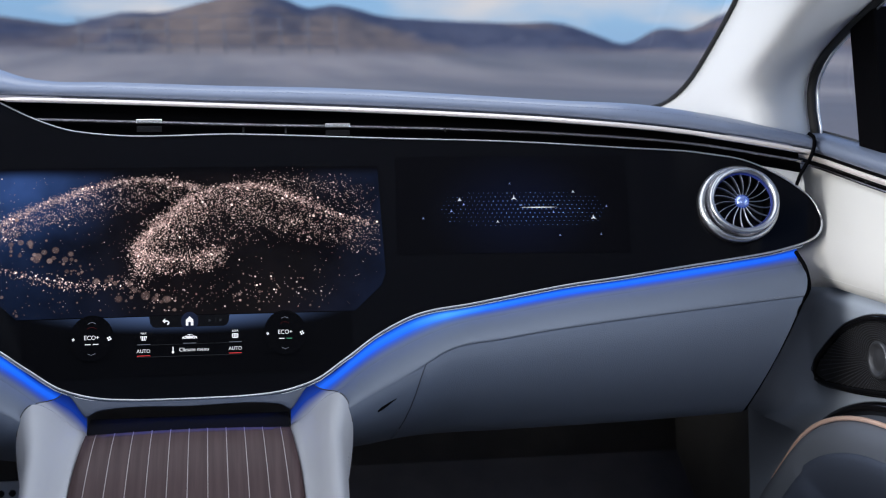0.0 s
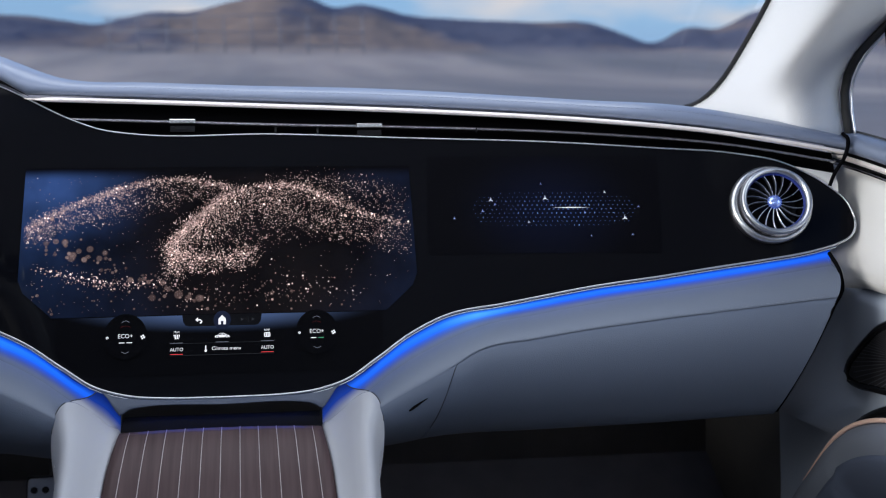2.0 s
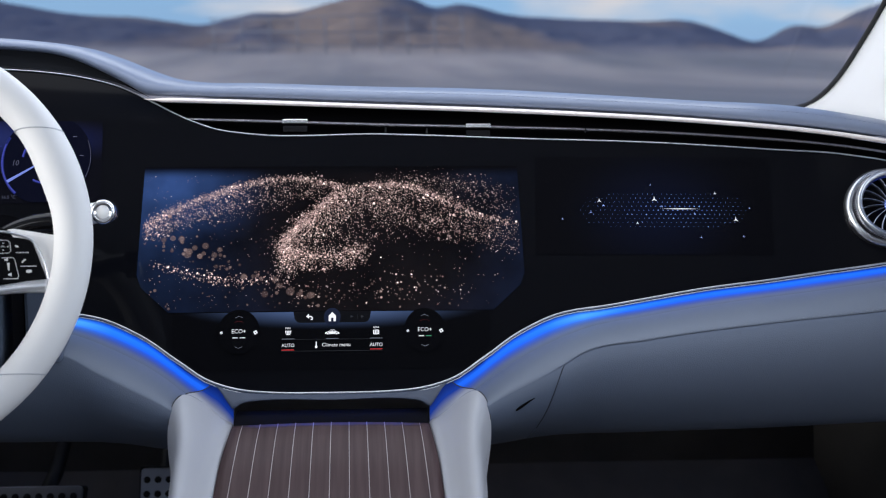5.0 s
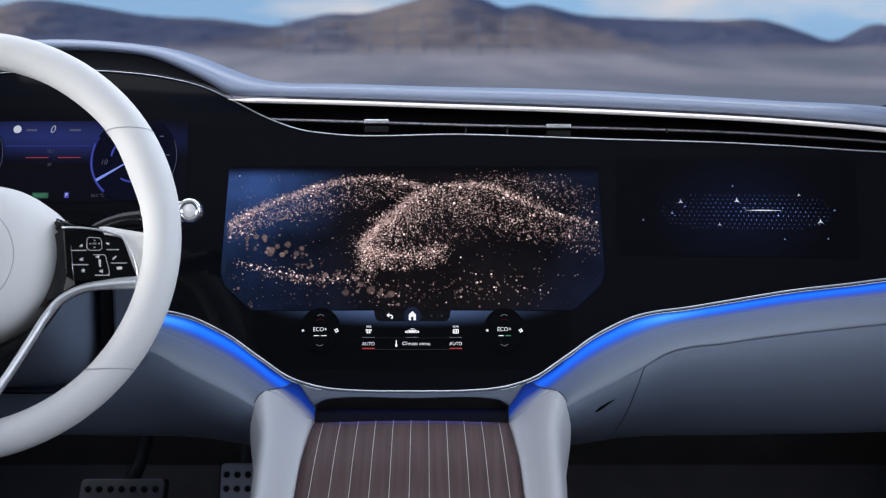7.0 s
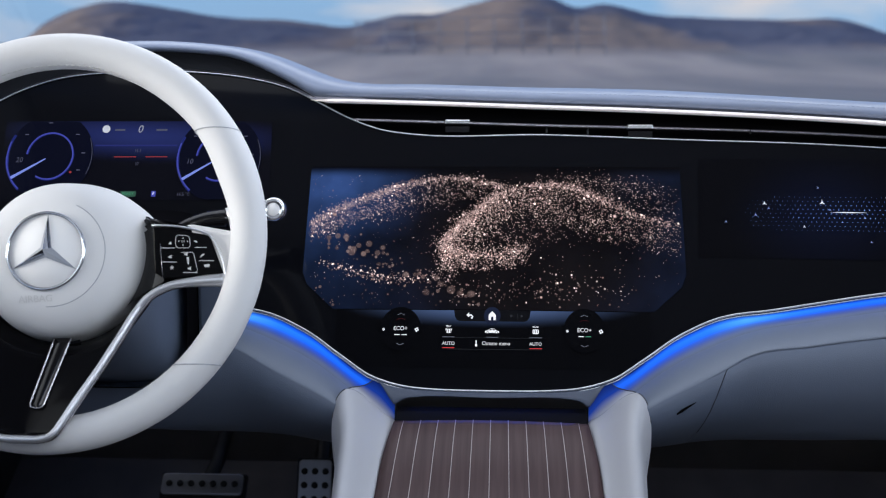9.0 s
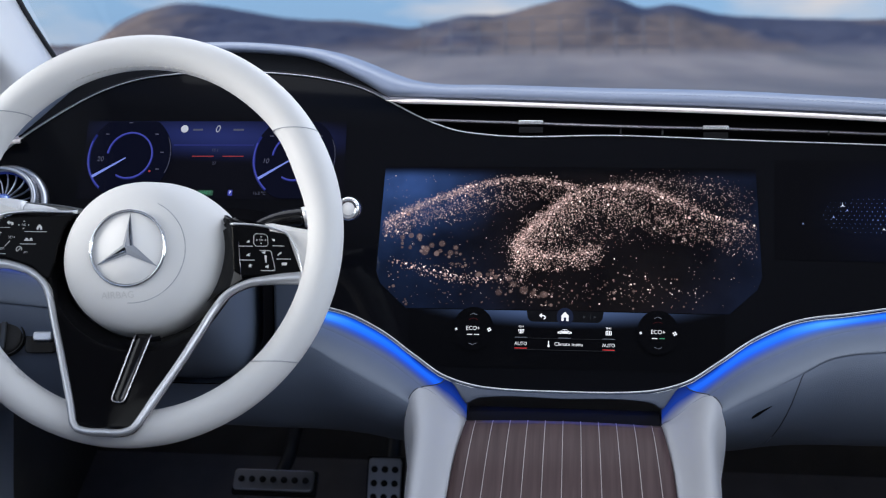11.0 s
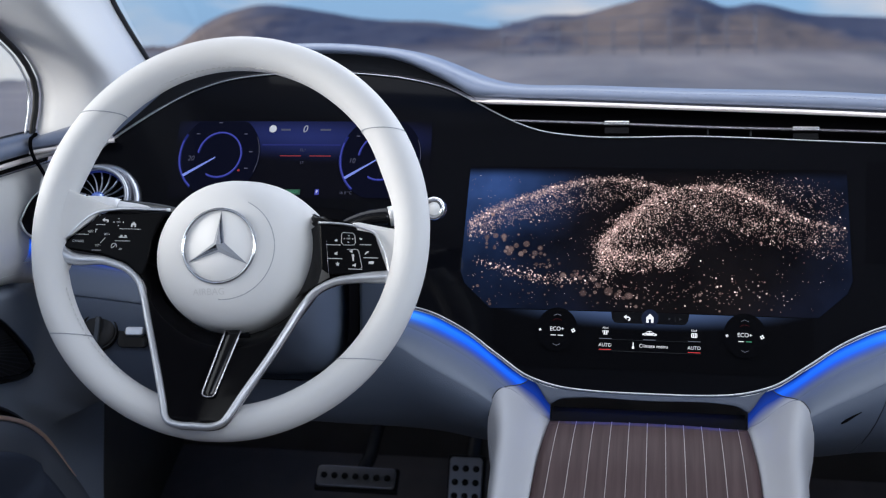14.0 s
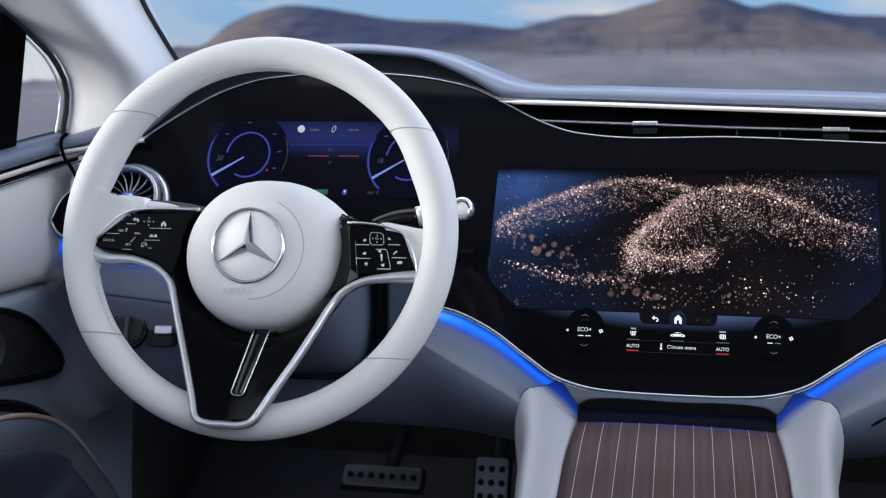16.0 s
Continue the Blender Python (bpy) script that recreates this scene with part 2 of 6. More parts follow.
def grid_faces(nr, nc, loop_c=False, loop_r=False):
    out = []
    for r in range(nr if loop_r else nr - 1):
        for c in range(nc if loop_c else nc - 1):
            a, b = r * nc + c, r * nc + (c + 1) % nc
            d, e = ((r + 1) % nr) * nc + c, ((r + 1) % nr) * nc + (c + 1) % nc
            out.append((a, b, e, d))
    return out


def sheet(name, rows, mat, parent=None, label="", thick=0.0, smooth=True, loop_c=False, loop_r=False):
    """A surface through rows of points."""
    nr, nc = len(rows), len(rows[0])
    ob = mesh_part(name, [p for r in rows for p in r], grid_faces(nr, nc, loop_c, loop_r), mat, parent, label, smooth)
    if thick:
        s = ob.modifiers.new("thickness", "SOLIDIFY")
        s.thickness, s.offset = thick, 0.0
    return ob


def smooth_curve(points, n):
    """n points along a smooth curve through the given ones."""
    p = np.array(points, float)
    d = np.r_[0, np.cumsum(np.linalg.norm(np.diff(p, axis=0), axis=1) + 1e-9)]
    m = np.gradient(p, d, axis=0) if len(p) > 2 else np.repeat((p[1:] - p[:1]) / d[1], 2, 0)
    out = []
    for s in np.linspace(0, d[-1], n):
        k = min(max(int(np.searchsorted(d, s)) - 1, 0), len(p) - 2)
        h = d[k + 1] - d[k]
        u = (s - d[k]) / h
        out.append((2 * u**3 - 3 * u**2 + 1) * p[k] + (u**3 - 2 * u**2 + u) * h * m[k] + (3 * u**2 - 2 * u**3) * p[k + 1] + (u**3 - u**2) * h * m[k + 1])
    return np.array(out)


def level(pairs):
    """A smooth function through pairs of (x, value)."""
    xs, ys = np.array(pairs, float).T
    ms = np.gradient(ys, xs)

    def f(x):
        x = min(max(x, xs[0]), xs[-1])
        k = min(max(int(np.searchsorted(xs, x)) - 1, 0), len(xs) - 2)
        h = xs[k + 1] - xs[k]
        u = (x - xs[k]) / h
        return float((2 * u**3 - 3 * u**2 + 1) * ys[k] + (u**3 - 2 * u**2 + u) * h * ms[k] + (3 * u**2 - 2 * u**3) * ys[k + 1] + (u**3 - u**2) * h * ms[k + 1])
    return f


def ease(k):
    k = min(1, max(0, k))
    return k * k * (3 - 2 * k)


def tube(name, path, radius, mat, parent=None, label="", seg=10, closed=False, flat=1.0, up=(0, 0, 1)):
    """A bar along a path; radius is a number or a function of 0..1; flat squeezes it across `up`."""
    p = [Vector(q) for q in path]
    n = len(p)
    verts = []
    for i in range(n):
        a, b = (p[i - 1], p[(i + 1) % n]) if closed else (p[max(i - 1, 0)], p[min(i + 1, n - 1)])
        t = (b - a).normalized()
        s = t.cross(Vector(up))
        s = s.normalized() if s.length > 1e-4 else Vector((1, 0, 0))
        w = s.cross(t).normalized()
        r = radius(i / (n - 1)) if callable(radius) else radius
        for k in range(seg):
            g = 2 * math.pi * k / seg
            verts.append(p[i] + s * (r * flat * math.cos(g)) + w * (r * math.sin(g)))
    faces = grid_faces(n, seg, True, closed)
    if not closed:
        faces += [tuple(range(seg)), tuple(range((n - 1) * seg, n * seg))]
    return mesh_part(name, verts, faces, mat, parent, label)


def plate(name, poly, depth, mat, parent=None, label="", m=None, bevel=0.0, base=0.0, place=None, smooth=False):
    """A flat plate: an outline in the plane, from base up to base + depth along the normal. place maps (u, v, w) to the world."""
    n = len(poly)
    pts = [(u, v, base + depth) for u, v in poly] + [(u, v, base) for u, v in poly]
    if place:
        pts = [place(*q) for q in pts]
    elif m is not None:
        pts = [m @ Vector(q) for q in pts]
    faces = [tuple(range(n)), tuple(range(2 * n - 1, n - 1, -1))] + [(i, (i + 1) % n, n + (i + 1) % n, n + i) for i in range(n)]
    ob = mesh_part(name, pts, faces, mat, parent, label, smooth)
    if bevel:
        b = ob.modifiers.new("edge", "BEVEL")
        b.width, b.segments, b.limit_method, b.angle_limit = bevel, 2, "ANGLE", radians(40)
    return ob


def box(name, lo, hi, mat, parent=None, label="", bevel=0.0):
    (a, b, c), (d, e, f) = lo, hi
    return plate(name, [(a, b), (d, b), (d, e), (a, e)], f - c, mat, parent, label, None, bevel, c)


def circle(cx, cy, r, n=32, a0=0.0, a1=2 * math.pi):
    full = abs(a1 - a0 - 2 * math.pi) < 1e-6
    return [(cx + r * math.cos(a0 + (a1 - a0) * i / (n if full else n - 1)), cy + r * math.sin(a0 + (a1 - a0) * i / (n if full else n - 1))) for i in range(n)]


def rounded(cx, cy, w, h, r, n=5):
    out = []
    for sx, sy, a in ((1, 1, 0), (-1, 1, 90), (-1, -1, 180), (1, -1, 270)):
        out += circle(cx + sx * (w / 2 - r), cy + sy * (h / 2 - r), r, n, radians(a), radians(a + 90))
    return out


def lathe(name, profile, mat, parent=None, label="", seg=48, m=None):
    """Turned about the local z axis: profile of (radius, height)."""
    verts = [Vector((r * math.cos(2 * math.pi * k / seg), r * math.sin(2 * math.pi * k / seg), h)) for r, h in profile for k in range(seg)]
    if m is not None:
        verts = [m @ v for v in verts]
    return mesh_part(name, verts, grid_faces(len(profile), seg, True), mat, parent, label)


def writing(name, text, size, mat, parent, m, label="", slant=0.0):
    cu = bpy.data.curves.new(name, "FONT")
    cu.body, cu.size, cu.align_x, cu.align_y, cu.shear = text, size, "CENTER", "CENTER", slant
    cu.resolution_u = 3
    tmp = bpy.data.objects.new(name, cu)
    scene.collection.objects.link(tmp)
    bpy.context.view_layer.update()
    me = bpy.data.meshes.new_from_object(tmp.evaluated_get(bpy.context.evaluated_depsgraph_get()))
    bpy.data.objects.remove(tmp)
    bpy.data.curves.remove(cu)
    me.transform(m)
    me.materials.clear()
    me.materials.append(mat)
    ob = new(name, me)
    ob.parent = parent
    if label:
        ob["label"] = label
    return ob


def joined(name, pieces, mat, parent=None, label="", kind="", smooth=False):
    """Many small pieces, each (verts, faces), as one mesh."""
    verts, faces = [], []
    for v, f in pieces:
        o = len(verts)
        verts += [tuple(q) for q in v]
        faces += [tuple(i + o for i in g) for g in f]
    me = bpy.data.meshes.new(name)
    me.from_pydata(verts, [], faces)
    for p in me.polygons:
        p.use_smooth = smooth
    me.materials.append(mat)
    ob = new(name, me)
    if parent:
        ob.parent = parent
    return tagged(ob, label, "", "", kind)


def stitches(name, path, length, gap, r, mat, parent, label=""):
    """A row of thread stitches along a path."""
    p = np.array(path)
    d = np.r_[0, np.cumsum(np.linalg.norm(np.diff(p, axis=0), axis=1))]
    pieces = []
    s = 0.0
    while s + length < d[-1]:
        a, b = [np.array([np.interp(q, d, p[:, k]) for k in range(3)]) for q in (s, s + length)]
        t = Vector(b - a).normalized()
        u = t.cross(Vector((0.1, 0.2, 1))).normalized()
        w = u.cross(t)
        ring = [(u * r * math.cos(g) + w * r * math.sin(g)) for g in (0.8, 2.4, 3.9, 5.5)]
        pieces.append(([Vector(a) + q * 0.5 for q in ring] + [Vector((a + b) / 2) + q for q in ring] + [Vector(b) + q * 0.5 for q in ring],
                       grid_faces(3, 4, True) + [(0, 1, 2, 3), (11, 10, 9, 8)]))
        s += length + gap
    return joined(name, pieces, mat, parent, label, "", True)


# ---- the dashboard's face ----


def face_y(x, z):
    """The gently wrapped, leaning face of the dashboard."""
    return 0.47 * z - 0.12 * x * x


def face(x, z, off=0.0):
    return V(x, face_y(x, z) - off, z)


def face_frame(x, z, off=0.0):
    right = Vector((1, -0.24 * x, 0)).normalized()
    up = Vector((0, 0.47, 1)).normalized()
    n = right.cross(up).normalized()
    up = n.cross(right)
    m = Matrix((right, up, n)).transposed().to_4x4()
    m.translation = Vector(face(x, z)) + n * off
    return m


ZB = level([(0, -.071), (.06, -.070), (.09, -.0675), (.112, -.0625), (.134, -.054), (.15, -.043), (.164, -.0345), (.185, -.020), (.21, -.007), (.23, .0015), (.255, .0075), (.28, .0105), (.332, .019),
            (.398, .030), (.457, .0375), (.521, .047), (.58, .0555), (.639, .066), (.665, .074), (.679, .082), (.6845, .092)])
ZT = level([(-.6845, .092), (-.681, .107), (-.666, .127), (-.644, .145), (-.60, .190), (-.55, .228), (-.50, .249), (-.44, .258), (-.385, .260), (-.33, .258), (-.273, .251), (-.228, .239), (-.205, .228),
            (-.16, .206), (-.125, .194), (-.096, .190), (.055, .189), (.212, .184), (.35, .180), (.474, .173), (.571, .166), (.613, .158), (.644, .143), (.666, .127), (.681, .107), (.6845, .092)])
TRIM = level([(-.21, .2275), (-.08, .224), (.04, .220), (.163, .216), (.278, .211), (.414, .203), (.542, .191), (.633, .177), (.683, .168)])
SLAT = level([(-.165, .2055), (-.042, .202), (.058, .199), (.159, .197), (.277, .194), (.413, .188), (.57, .175), (.678, .157)])
SIL = level([(-.685, .188), (-.64, .206), (-.60, .236), (-.56, .262), (-.49, .287), (-.44, .294), (-.385, .2955), (-.33, .2920), (-.276, .2840), (-.244, .2735), (-.21, .260), (-.185, .2515), (-.155, .247), (-.085, .2455), (.03, .242),
             (.17, .239), (.29, .233), (.417, .2255), (.517, .220), (.606, .206), (.685, .188)])
STRIP = level([(.10, -.1080), (.115, -.0970), (.131, -.0830), (.149, -.0690), (.179, -.0485), (.222, -.027), (.261, -.012), (.332, .0015), (.393, .0115), (.519, .0285), (.644, .0480)])
GROOVE = level([(.10, -.0845), (.1137, -.0675), (.127, -.0600), (.14, -.0545), (.16, -.0415)])
SEAMZ = level([(.10, -.11), (.13, -.092), (.16, -.075), (.235, -.039), (.253, -.029), (.321, -.016), (.44, .0), (.529, .010), (.634, .022)])
LOWZ = level([(.10, -.145), (.1785, -.140), (.217, -.1345), (.336, -.1295), (.461, -.1245), (.597, -.116)])

# ---- the land round the car ----


def far_land():
    """Plain, foothills and a mountain ring, as one sheet to the horizon."""
    ridge = level([(-180, 3.0), (-150, 3.6), (-120, 2.6), (-90, 2.4), (-60, 1.6), (-45, 1.0), (-35, 0.9), (-28, 0.9), (-24.6, 2.3), (-22.6, 2.6), (-21.6, 3.45), (-20.8, 3.88), (-19, 4.37), (-16.3, 4.19), (-13.6, 3.81), (-10.9, 3.7), (-9.2, 3.5),
                   (-7.6, 3.42), (-6.6, 3.7), (-5.4, 3.95), (-3.6, 4.0), (-1.8, 4.51), (.3, 4.95), (1.9, 4.69), (2.9, 4.31), (4.2, 4.45), (6.6, 3.94), (9.3, 3.73), (12.5, 3.62), (15.2, 3.53), (16.8, 2.99),
                   (17.9, 2.6), (19.7, 3.3), (21, 3.21), (22.5, 3.9), (25, 4.6), (30, 4.3), (45, 3.4), (70, 2.8), (110, 3.4), (150, 3.8), (180, 3.0)])
    az = np.r_[np.linspace(-180, -34, 74), np.linspace(-33.5, 36.5, 421), np.linspace(38, 178, 71)]
    rad = np.r_[0.0, 4, 20, 80, 200, 300, 380, 480, 600, 750, 900, 1050, np.linspace(1150, 1900, 44), 2100, 2400, 4800]
    rows = []
    for r in rad:
        row = []
        for a in az:
            b = radians(a)
            x, y = r * math.sin(b), r * math.cos(b)
            foot = 2.15 * min(1, max(0, (r - 200) / 900)) ** 1.3 if a > -27 else 0.9 * min(1, max(0, (r - 200) / 900))
            up = min(1, max(0, (r - 1100) / 750))
            up = up * up * (3 - 2 * up)
            el = foot + (ridge(a) - foot) * up if ridge(a) > foot else min(foot, ridge(a))
            if r > 250:
                rough = 0.55 * noise.fractal(Vector((x / 210, y / 210, 3.1)), 0.8, 2.2, 7) + 0.55 * (0.55 - 1.5 * abs(noise.fractal(Vector((x / 130, y / 130, 8.7)), 0.9, 2.1, 6)))
                el += rough * (0.13 + 0.75 * up * (1 - up) * 2) * min(1, (r - 250) / 400) * (1 if r < 1850 else 0.25)
            if r > 2300:
                el *= 0.25
            row.append((x, y, r * math.tan(radians(el)) + 1.0 * min(1, r / 300)))
        rows.append(row)
    m = material("hazed_earth_and_rock", (0.19, 0.16, 0.135), 0.95, stain=0.0)
    t = m.node_tree
    geo, sep = t.nodes.new("ShaderNodeNewGeometry"), t.nodes.new("ShaderNodeSeparateXYZ")
    t.links.new(geo.outputs["Position"], sep.inputs[0])
    def tex(scale, detail, low, high, a, b, stretch=1.0, deep=1.0):
        mp, nz, rp = (t.nodes.new("ShaderNode" + k) for k in ("Mapping", "TexNoise", "ValToRGB"))
        mp.inputs["Scale"].default_value = (1, deep, stretch)
        nz.inputs["Scale"].default_value, nz.inputs["Detail"].default_value = scale, detail
        rp.color_ramp.elements[0].position, rp.color_ramp.elements[1].position = low, high
        rp.color_ramp.elements[0].color, rp.color_ramp.elements[1].color = (*a, 1), (*b, 1)
        t.links.new(geo.outputs["Position"], mp.inputs[0])
        t.links.new(mp.outputs[0], nz.inputs["Vector"])
        t.links.new(nz.outputs["Fac"], rp.inputs[0])
        return rp.outputs[0]

    def blend(fac, a, b, kind="MIX"):
        mx = t.nodes.new("ShaderNodeMix")
        mx.data_type, mx.blend_type = "RGBA", kind
        for src, k in ((fac, 0), (a, 6), (b, 7)):
            if isinstance(src, float):
                mx.inputs[k].default_value = src
            else:
                t.links.new(src, mx.inputs[k])
        return mx.outputs[2]

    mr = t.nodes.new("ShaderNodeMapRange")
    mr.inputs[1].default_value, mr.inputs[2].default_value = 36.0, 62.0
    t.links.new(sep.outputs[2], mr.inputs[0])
    # no haze in the air: its blue is mixed into these land colours
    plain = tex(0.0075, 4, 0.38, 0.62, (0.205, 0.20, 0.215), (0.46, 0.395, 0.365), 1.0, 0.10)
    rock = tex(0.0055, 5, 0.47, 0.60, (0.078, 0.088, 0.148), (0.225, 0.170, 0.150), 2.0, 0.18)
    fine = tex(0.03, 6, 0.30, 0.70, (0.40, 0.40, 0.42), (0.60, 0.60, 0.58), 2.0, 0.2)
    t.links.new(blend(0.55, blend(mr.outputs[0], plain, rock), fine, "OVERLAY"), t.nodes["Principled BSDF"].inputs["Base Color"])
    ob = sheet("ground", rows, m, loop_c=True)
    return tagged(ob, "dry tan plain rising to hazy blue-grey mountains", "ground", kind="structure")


far_land()

def lattice():
    """A long pale grid reflected in the windscreen, built as posts and beams on the foothill ahead."""
    root = thing("reflected_grid", "long pale grid standing in for a windscreen reflection, built on the far hillside", "lattice", at=(0, 1130, 40))
    steel = material("pale_grid_tone", (0.17, 0.185, 0.235), 0.7, stain=0.2, stain_size=0.05)
    at = lambda a, e: Vector((1130 * math.tan(radians(a)), 1130, 1.0 + 1135 * math.tan(radians(e))))
    for i in range(10):
        a = -7.4 + i * 1.30
        ob = tube("post", [at(a + .10, 1.9), at(a, 3.70 + .04 * i)], 0.7, steel, seg=5)
        ob.parent, ob.matrix_parent_inverse = root, root.matrix_world.inverted()
    for e in (2.5, 3.15, 3.7):
        ob = tube("beam", [at(-7.6, e), at(4.4, e + .38 * (e > 3.2))], 0.6, steel, seg=5)
        ob.parent, ob.matrix_parent_inverse = root, root.matrix_world.inverted()


lattice()

# ---- the cabin's shell ----
GLASS = bpy.data.materials.new("window_glass")
GLASS.use_nodes = True
gt = GLASS.node_tree
gt.nodes.remove(gt.nodes["Principled BSDF"])
g_tr, g_gl, g_mx = (gt.nodes.new("ShaderNode" + k) for k in ("BsdfTransparent", "BsdfGlossy", "MixShader"))
g_tr.inputs[0].default_value = (0.90, 0.93, 0.94, 1)
g_gl.inputs["Roughness"].default_value = 0.02
g_mx.inputs[0].default_value = 0.035
gt.links.new(g_tr.outputs[0], g_mx.inputs[1])
gt.links.new(g_gl.outputs[0], g_mx.inputs[2])
gt.links.new(g_mx.outputs[0], gt.nodes["Material Output"].inputs[0])


def closed_section(name, rows, mat, label, category, thick=0.02):
    return tagged(sheet(name, rows, mat, thick=thick), label, category, kind="structure")


def cabin_shell():
    closed_section("floor", [[V(x, y, -.46 + (.10 if y > .45 else 0)) for x in np.linspace(-.76, .76, 8)] for y in (-2.1, -1.2, -.4, .2, .45, .62)], FLOOR_CARPET, "black carpeted car floor in deep shade", "floor")
    closed_section("wall_front", [[V(x, y, z) for x in np.linspace(-.78, .78, 8)] for y, z in ((.62, -.36), (.66, -.1), (.64, .12))], CARPET, "black carpeted bulkhead behind the pedals", "wall")
    # unseen wall, kept pale to bounce light forward onto the dashboard
    closed_section("wall_rear", [[V(x, -2.1, z) for x in np.linspace(-.78, .78, 6)] for z in (-.46, 0, .3, .58)], REAR_CLOTH, "unseen pale cloth wall behind the camera, toned to bounce light", "wall")
    # roof out of view, with an opening far back for the fill lamp
    for lo, hi in (((-.64, -.89), (.64, -.22)), ((-.64, -2.1), (-.50, -.89)), ((.50, -2.1), (.64, -.89)), ((-.5, -2.1), (.5, -1.39))):
        ob = box("ceiling", V(lo[0], lo[1], .56), V(hi[0], hi[1], .59), SUEDE, bevel=0.004)
        tagged(ob, "pale cloth headliner out of view, round an opening for a fill lamp", "ceiling", kind="structure")
    for s, nm in ((-1, "wall_left"), (1, "wall_right")):
        closed_section("roof_rail", [[V(s * x, y, z) for y in np.linspace(-2.1, -.25, 12)] for x, z in ((.64, .57), (.67, .53), (.69, .47), (.70, .44))], SUEDE, "pale cloth roof rail over the side windows", "trim")
        closed_section(nm, [[V(s * .77, y, z) for y in np.linspace(-2.1, .66, 12)] for z in (-.46, -.2, .0, .12)], CARPET_SHADED, "carpeted inner side of the car body, darkened for shade", "wall")
        closed_section("wall_quarter", [[V(s * .72, y, z) for y in np.linspace(-2.1, -1.55, 4)] for z in (.12, .3, .46)], SUEDE, "pale cloth rear quarter panel", "wall")
    # windscreen and side panes
    pane = [[V(s * (.70 - .10 * k), .50 - .72 * k, .20 + .36 * k) for s in np.linspace(-1, 1, 15)] for k in np.linspace(0, 1, 6)]
    pane = [[(x, y + .10 * (1 - (x / .70) ** 2), z) for x, y, z in r] for r in pane]
    ob = sheet("window_1", pane, GLASS)
    ob.visible_shadow = False
    tagged(ob, "clear curved windscreen", "windscreen", kind="structure")
    for s, nm in ((-1, "window_2"), (1, "window_3")):
        ob = sheet(nm, [[V(s * (.742 - .05 * k), y, .15 + .34 * k) for y in np.linspace(-1.55, .12, 9)] for k in np.linspace(0, 1, 4)], GLASS)
        ob.visible_shadow = False
        tagged(ob, "clear side window pane of the car", "window", kind="structure")


cabin_shell()


def pillar(s):
    """The A-pillar's pale cover, from the dashboard's corner up along the windscreen."""
    inner = [V(s * .63, .46, .205), V(s * .63, .385, .215), V(s * .63, .329, .222), V(s * .63, .253, .246), V(s * .63, .167, .296), V(s * .63, .103, .341), V(s * .615, -.02, .43), V(s * .60, -.22, .56)]
    outer = [V(s * .702, .061, .177), V(s * .70, .062, .194), V(s * .70, .071, .217), V(s * .70, .073, .243), V(s * .70, .055, .268), V(s * .70, .005, .298), V(s * .70, -.065, .328), V(s * .69, -.34, .45)]
    a, b = smooth_curve(inner, 28), smooth_curve(outer, 28)
    # the cover runs back along the windscreen, then turns square to the side window
    turn = [np.array((s * (.640 - .034 * k), q[1] + .012 - .056 * k, p[2] * .35 + q[2] * .65)) for p, q in zip(a, b) for k in [ease((q[2] - .193) / .03)]]
    rows = []
    for k in np.linspace(0, 1, 21):
        w = np.array(((1 - k) ** 2, 2 * 3.0 * k * (1 - k), k * k))
        rows.append([(p * w[0] + c * w[1] + q * w[2]) / w.sum() for p, c, q in zip(a, turn, b)])
    root = thing("pillar_cover", "pale cloth-covered windscreen pillar with a black glass edge", "pillar", "windscreen pillars", "structure", V(s * .66, .2, .2))
    inv = root.matrix_world.inverted()
    for ob in (sheet("cover", rows, SUEDE, thick=0.004),
               tube("windscreen_seal", a + np.array((-s * .003, .004, 0)), 0.0036, RUBBER, seg=8, up=(1, 0, 0)),
               tube("window_seal", b + np.array((s * .006, -.004, 0)), 0.0052 if s > 0 else 0.0036, RUBBER, seg=10, label="black rubber seal", up=(1, 0, 0)),
               tube("bright_edge", b + np.array((s * .010, -.0125, -.002)), 0.0014, SILVER, seg=6, up=(1, 0, 0))):
        ob.parent = root
        ob.matrix_parent_inverse = inv
    # quarter-window divider
    d = plate("window_divider", [(-.062, .323), (-.010, .318), (-.049, .16), (-.100, .16)], .02, GAP, bevel=0.003, place=lambda u, v, w: V(s * (.705 + w), u, v))
    d.parent = root
    d.matrix_parent_inverse = inv


for side in (-1, 1):
    pillar(side)

# ---- dashboard ----


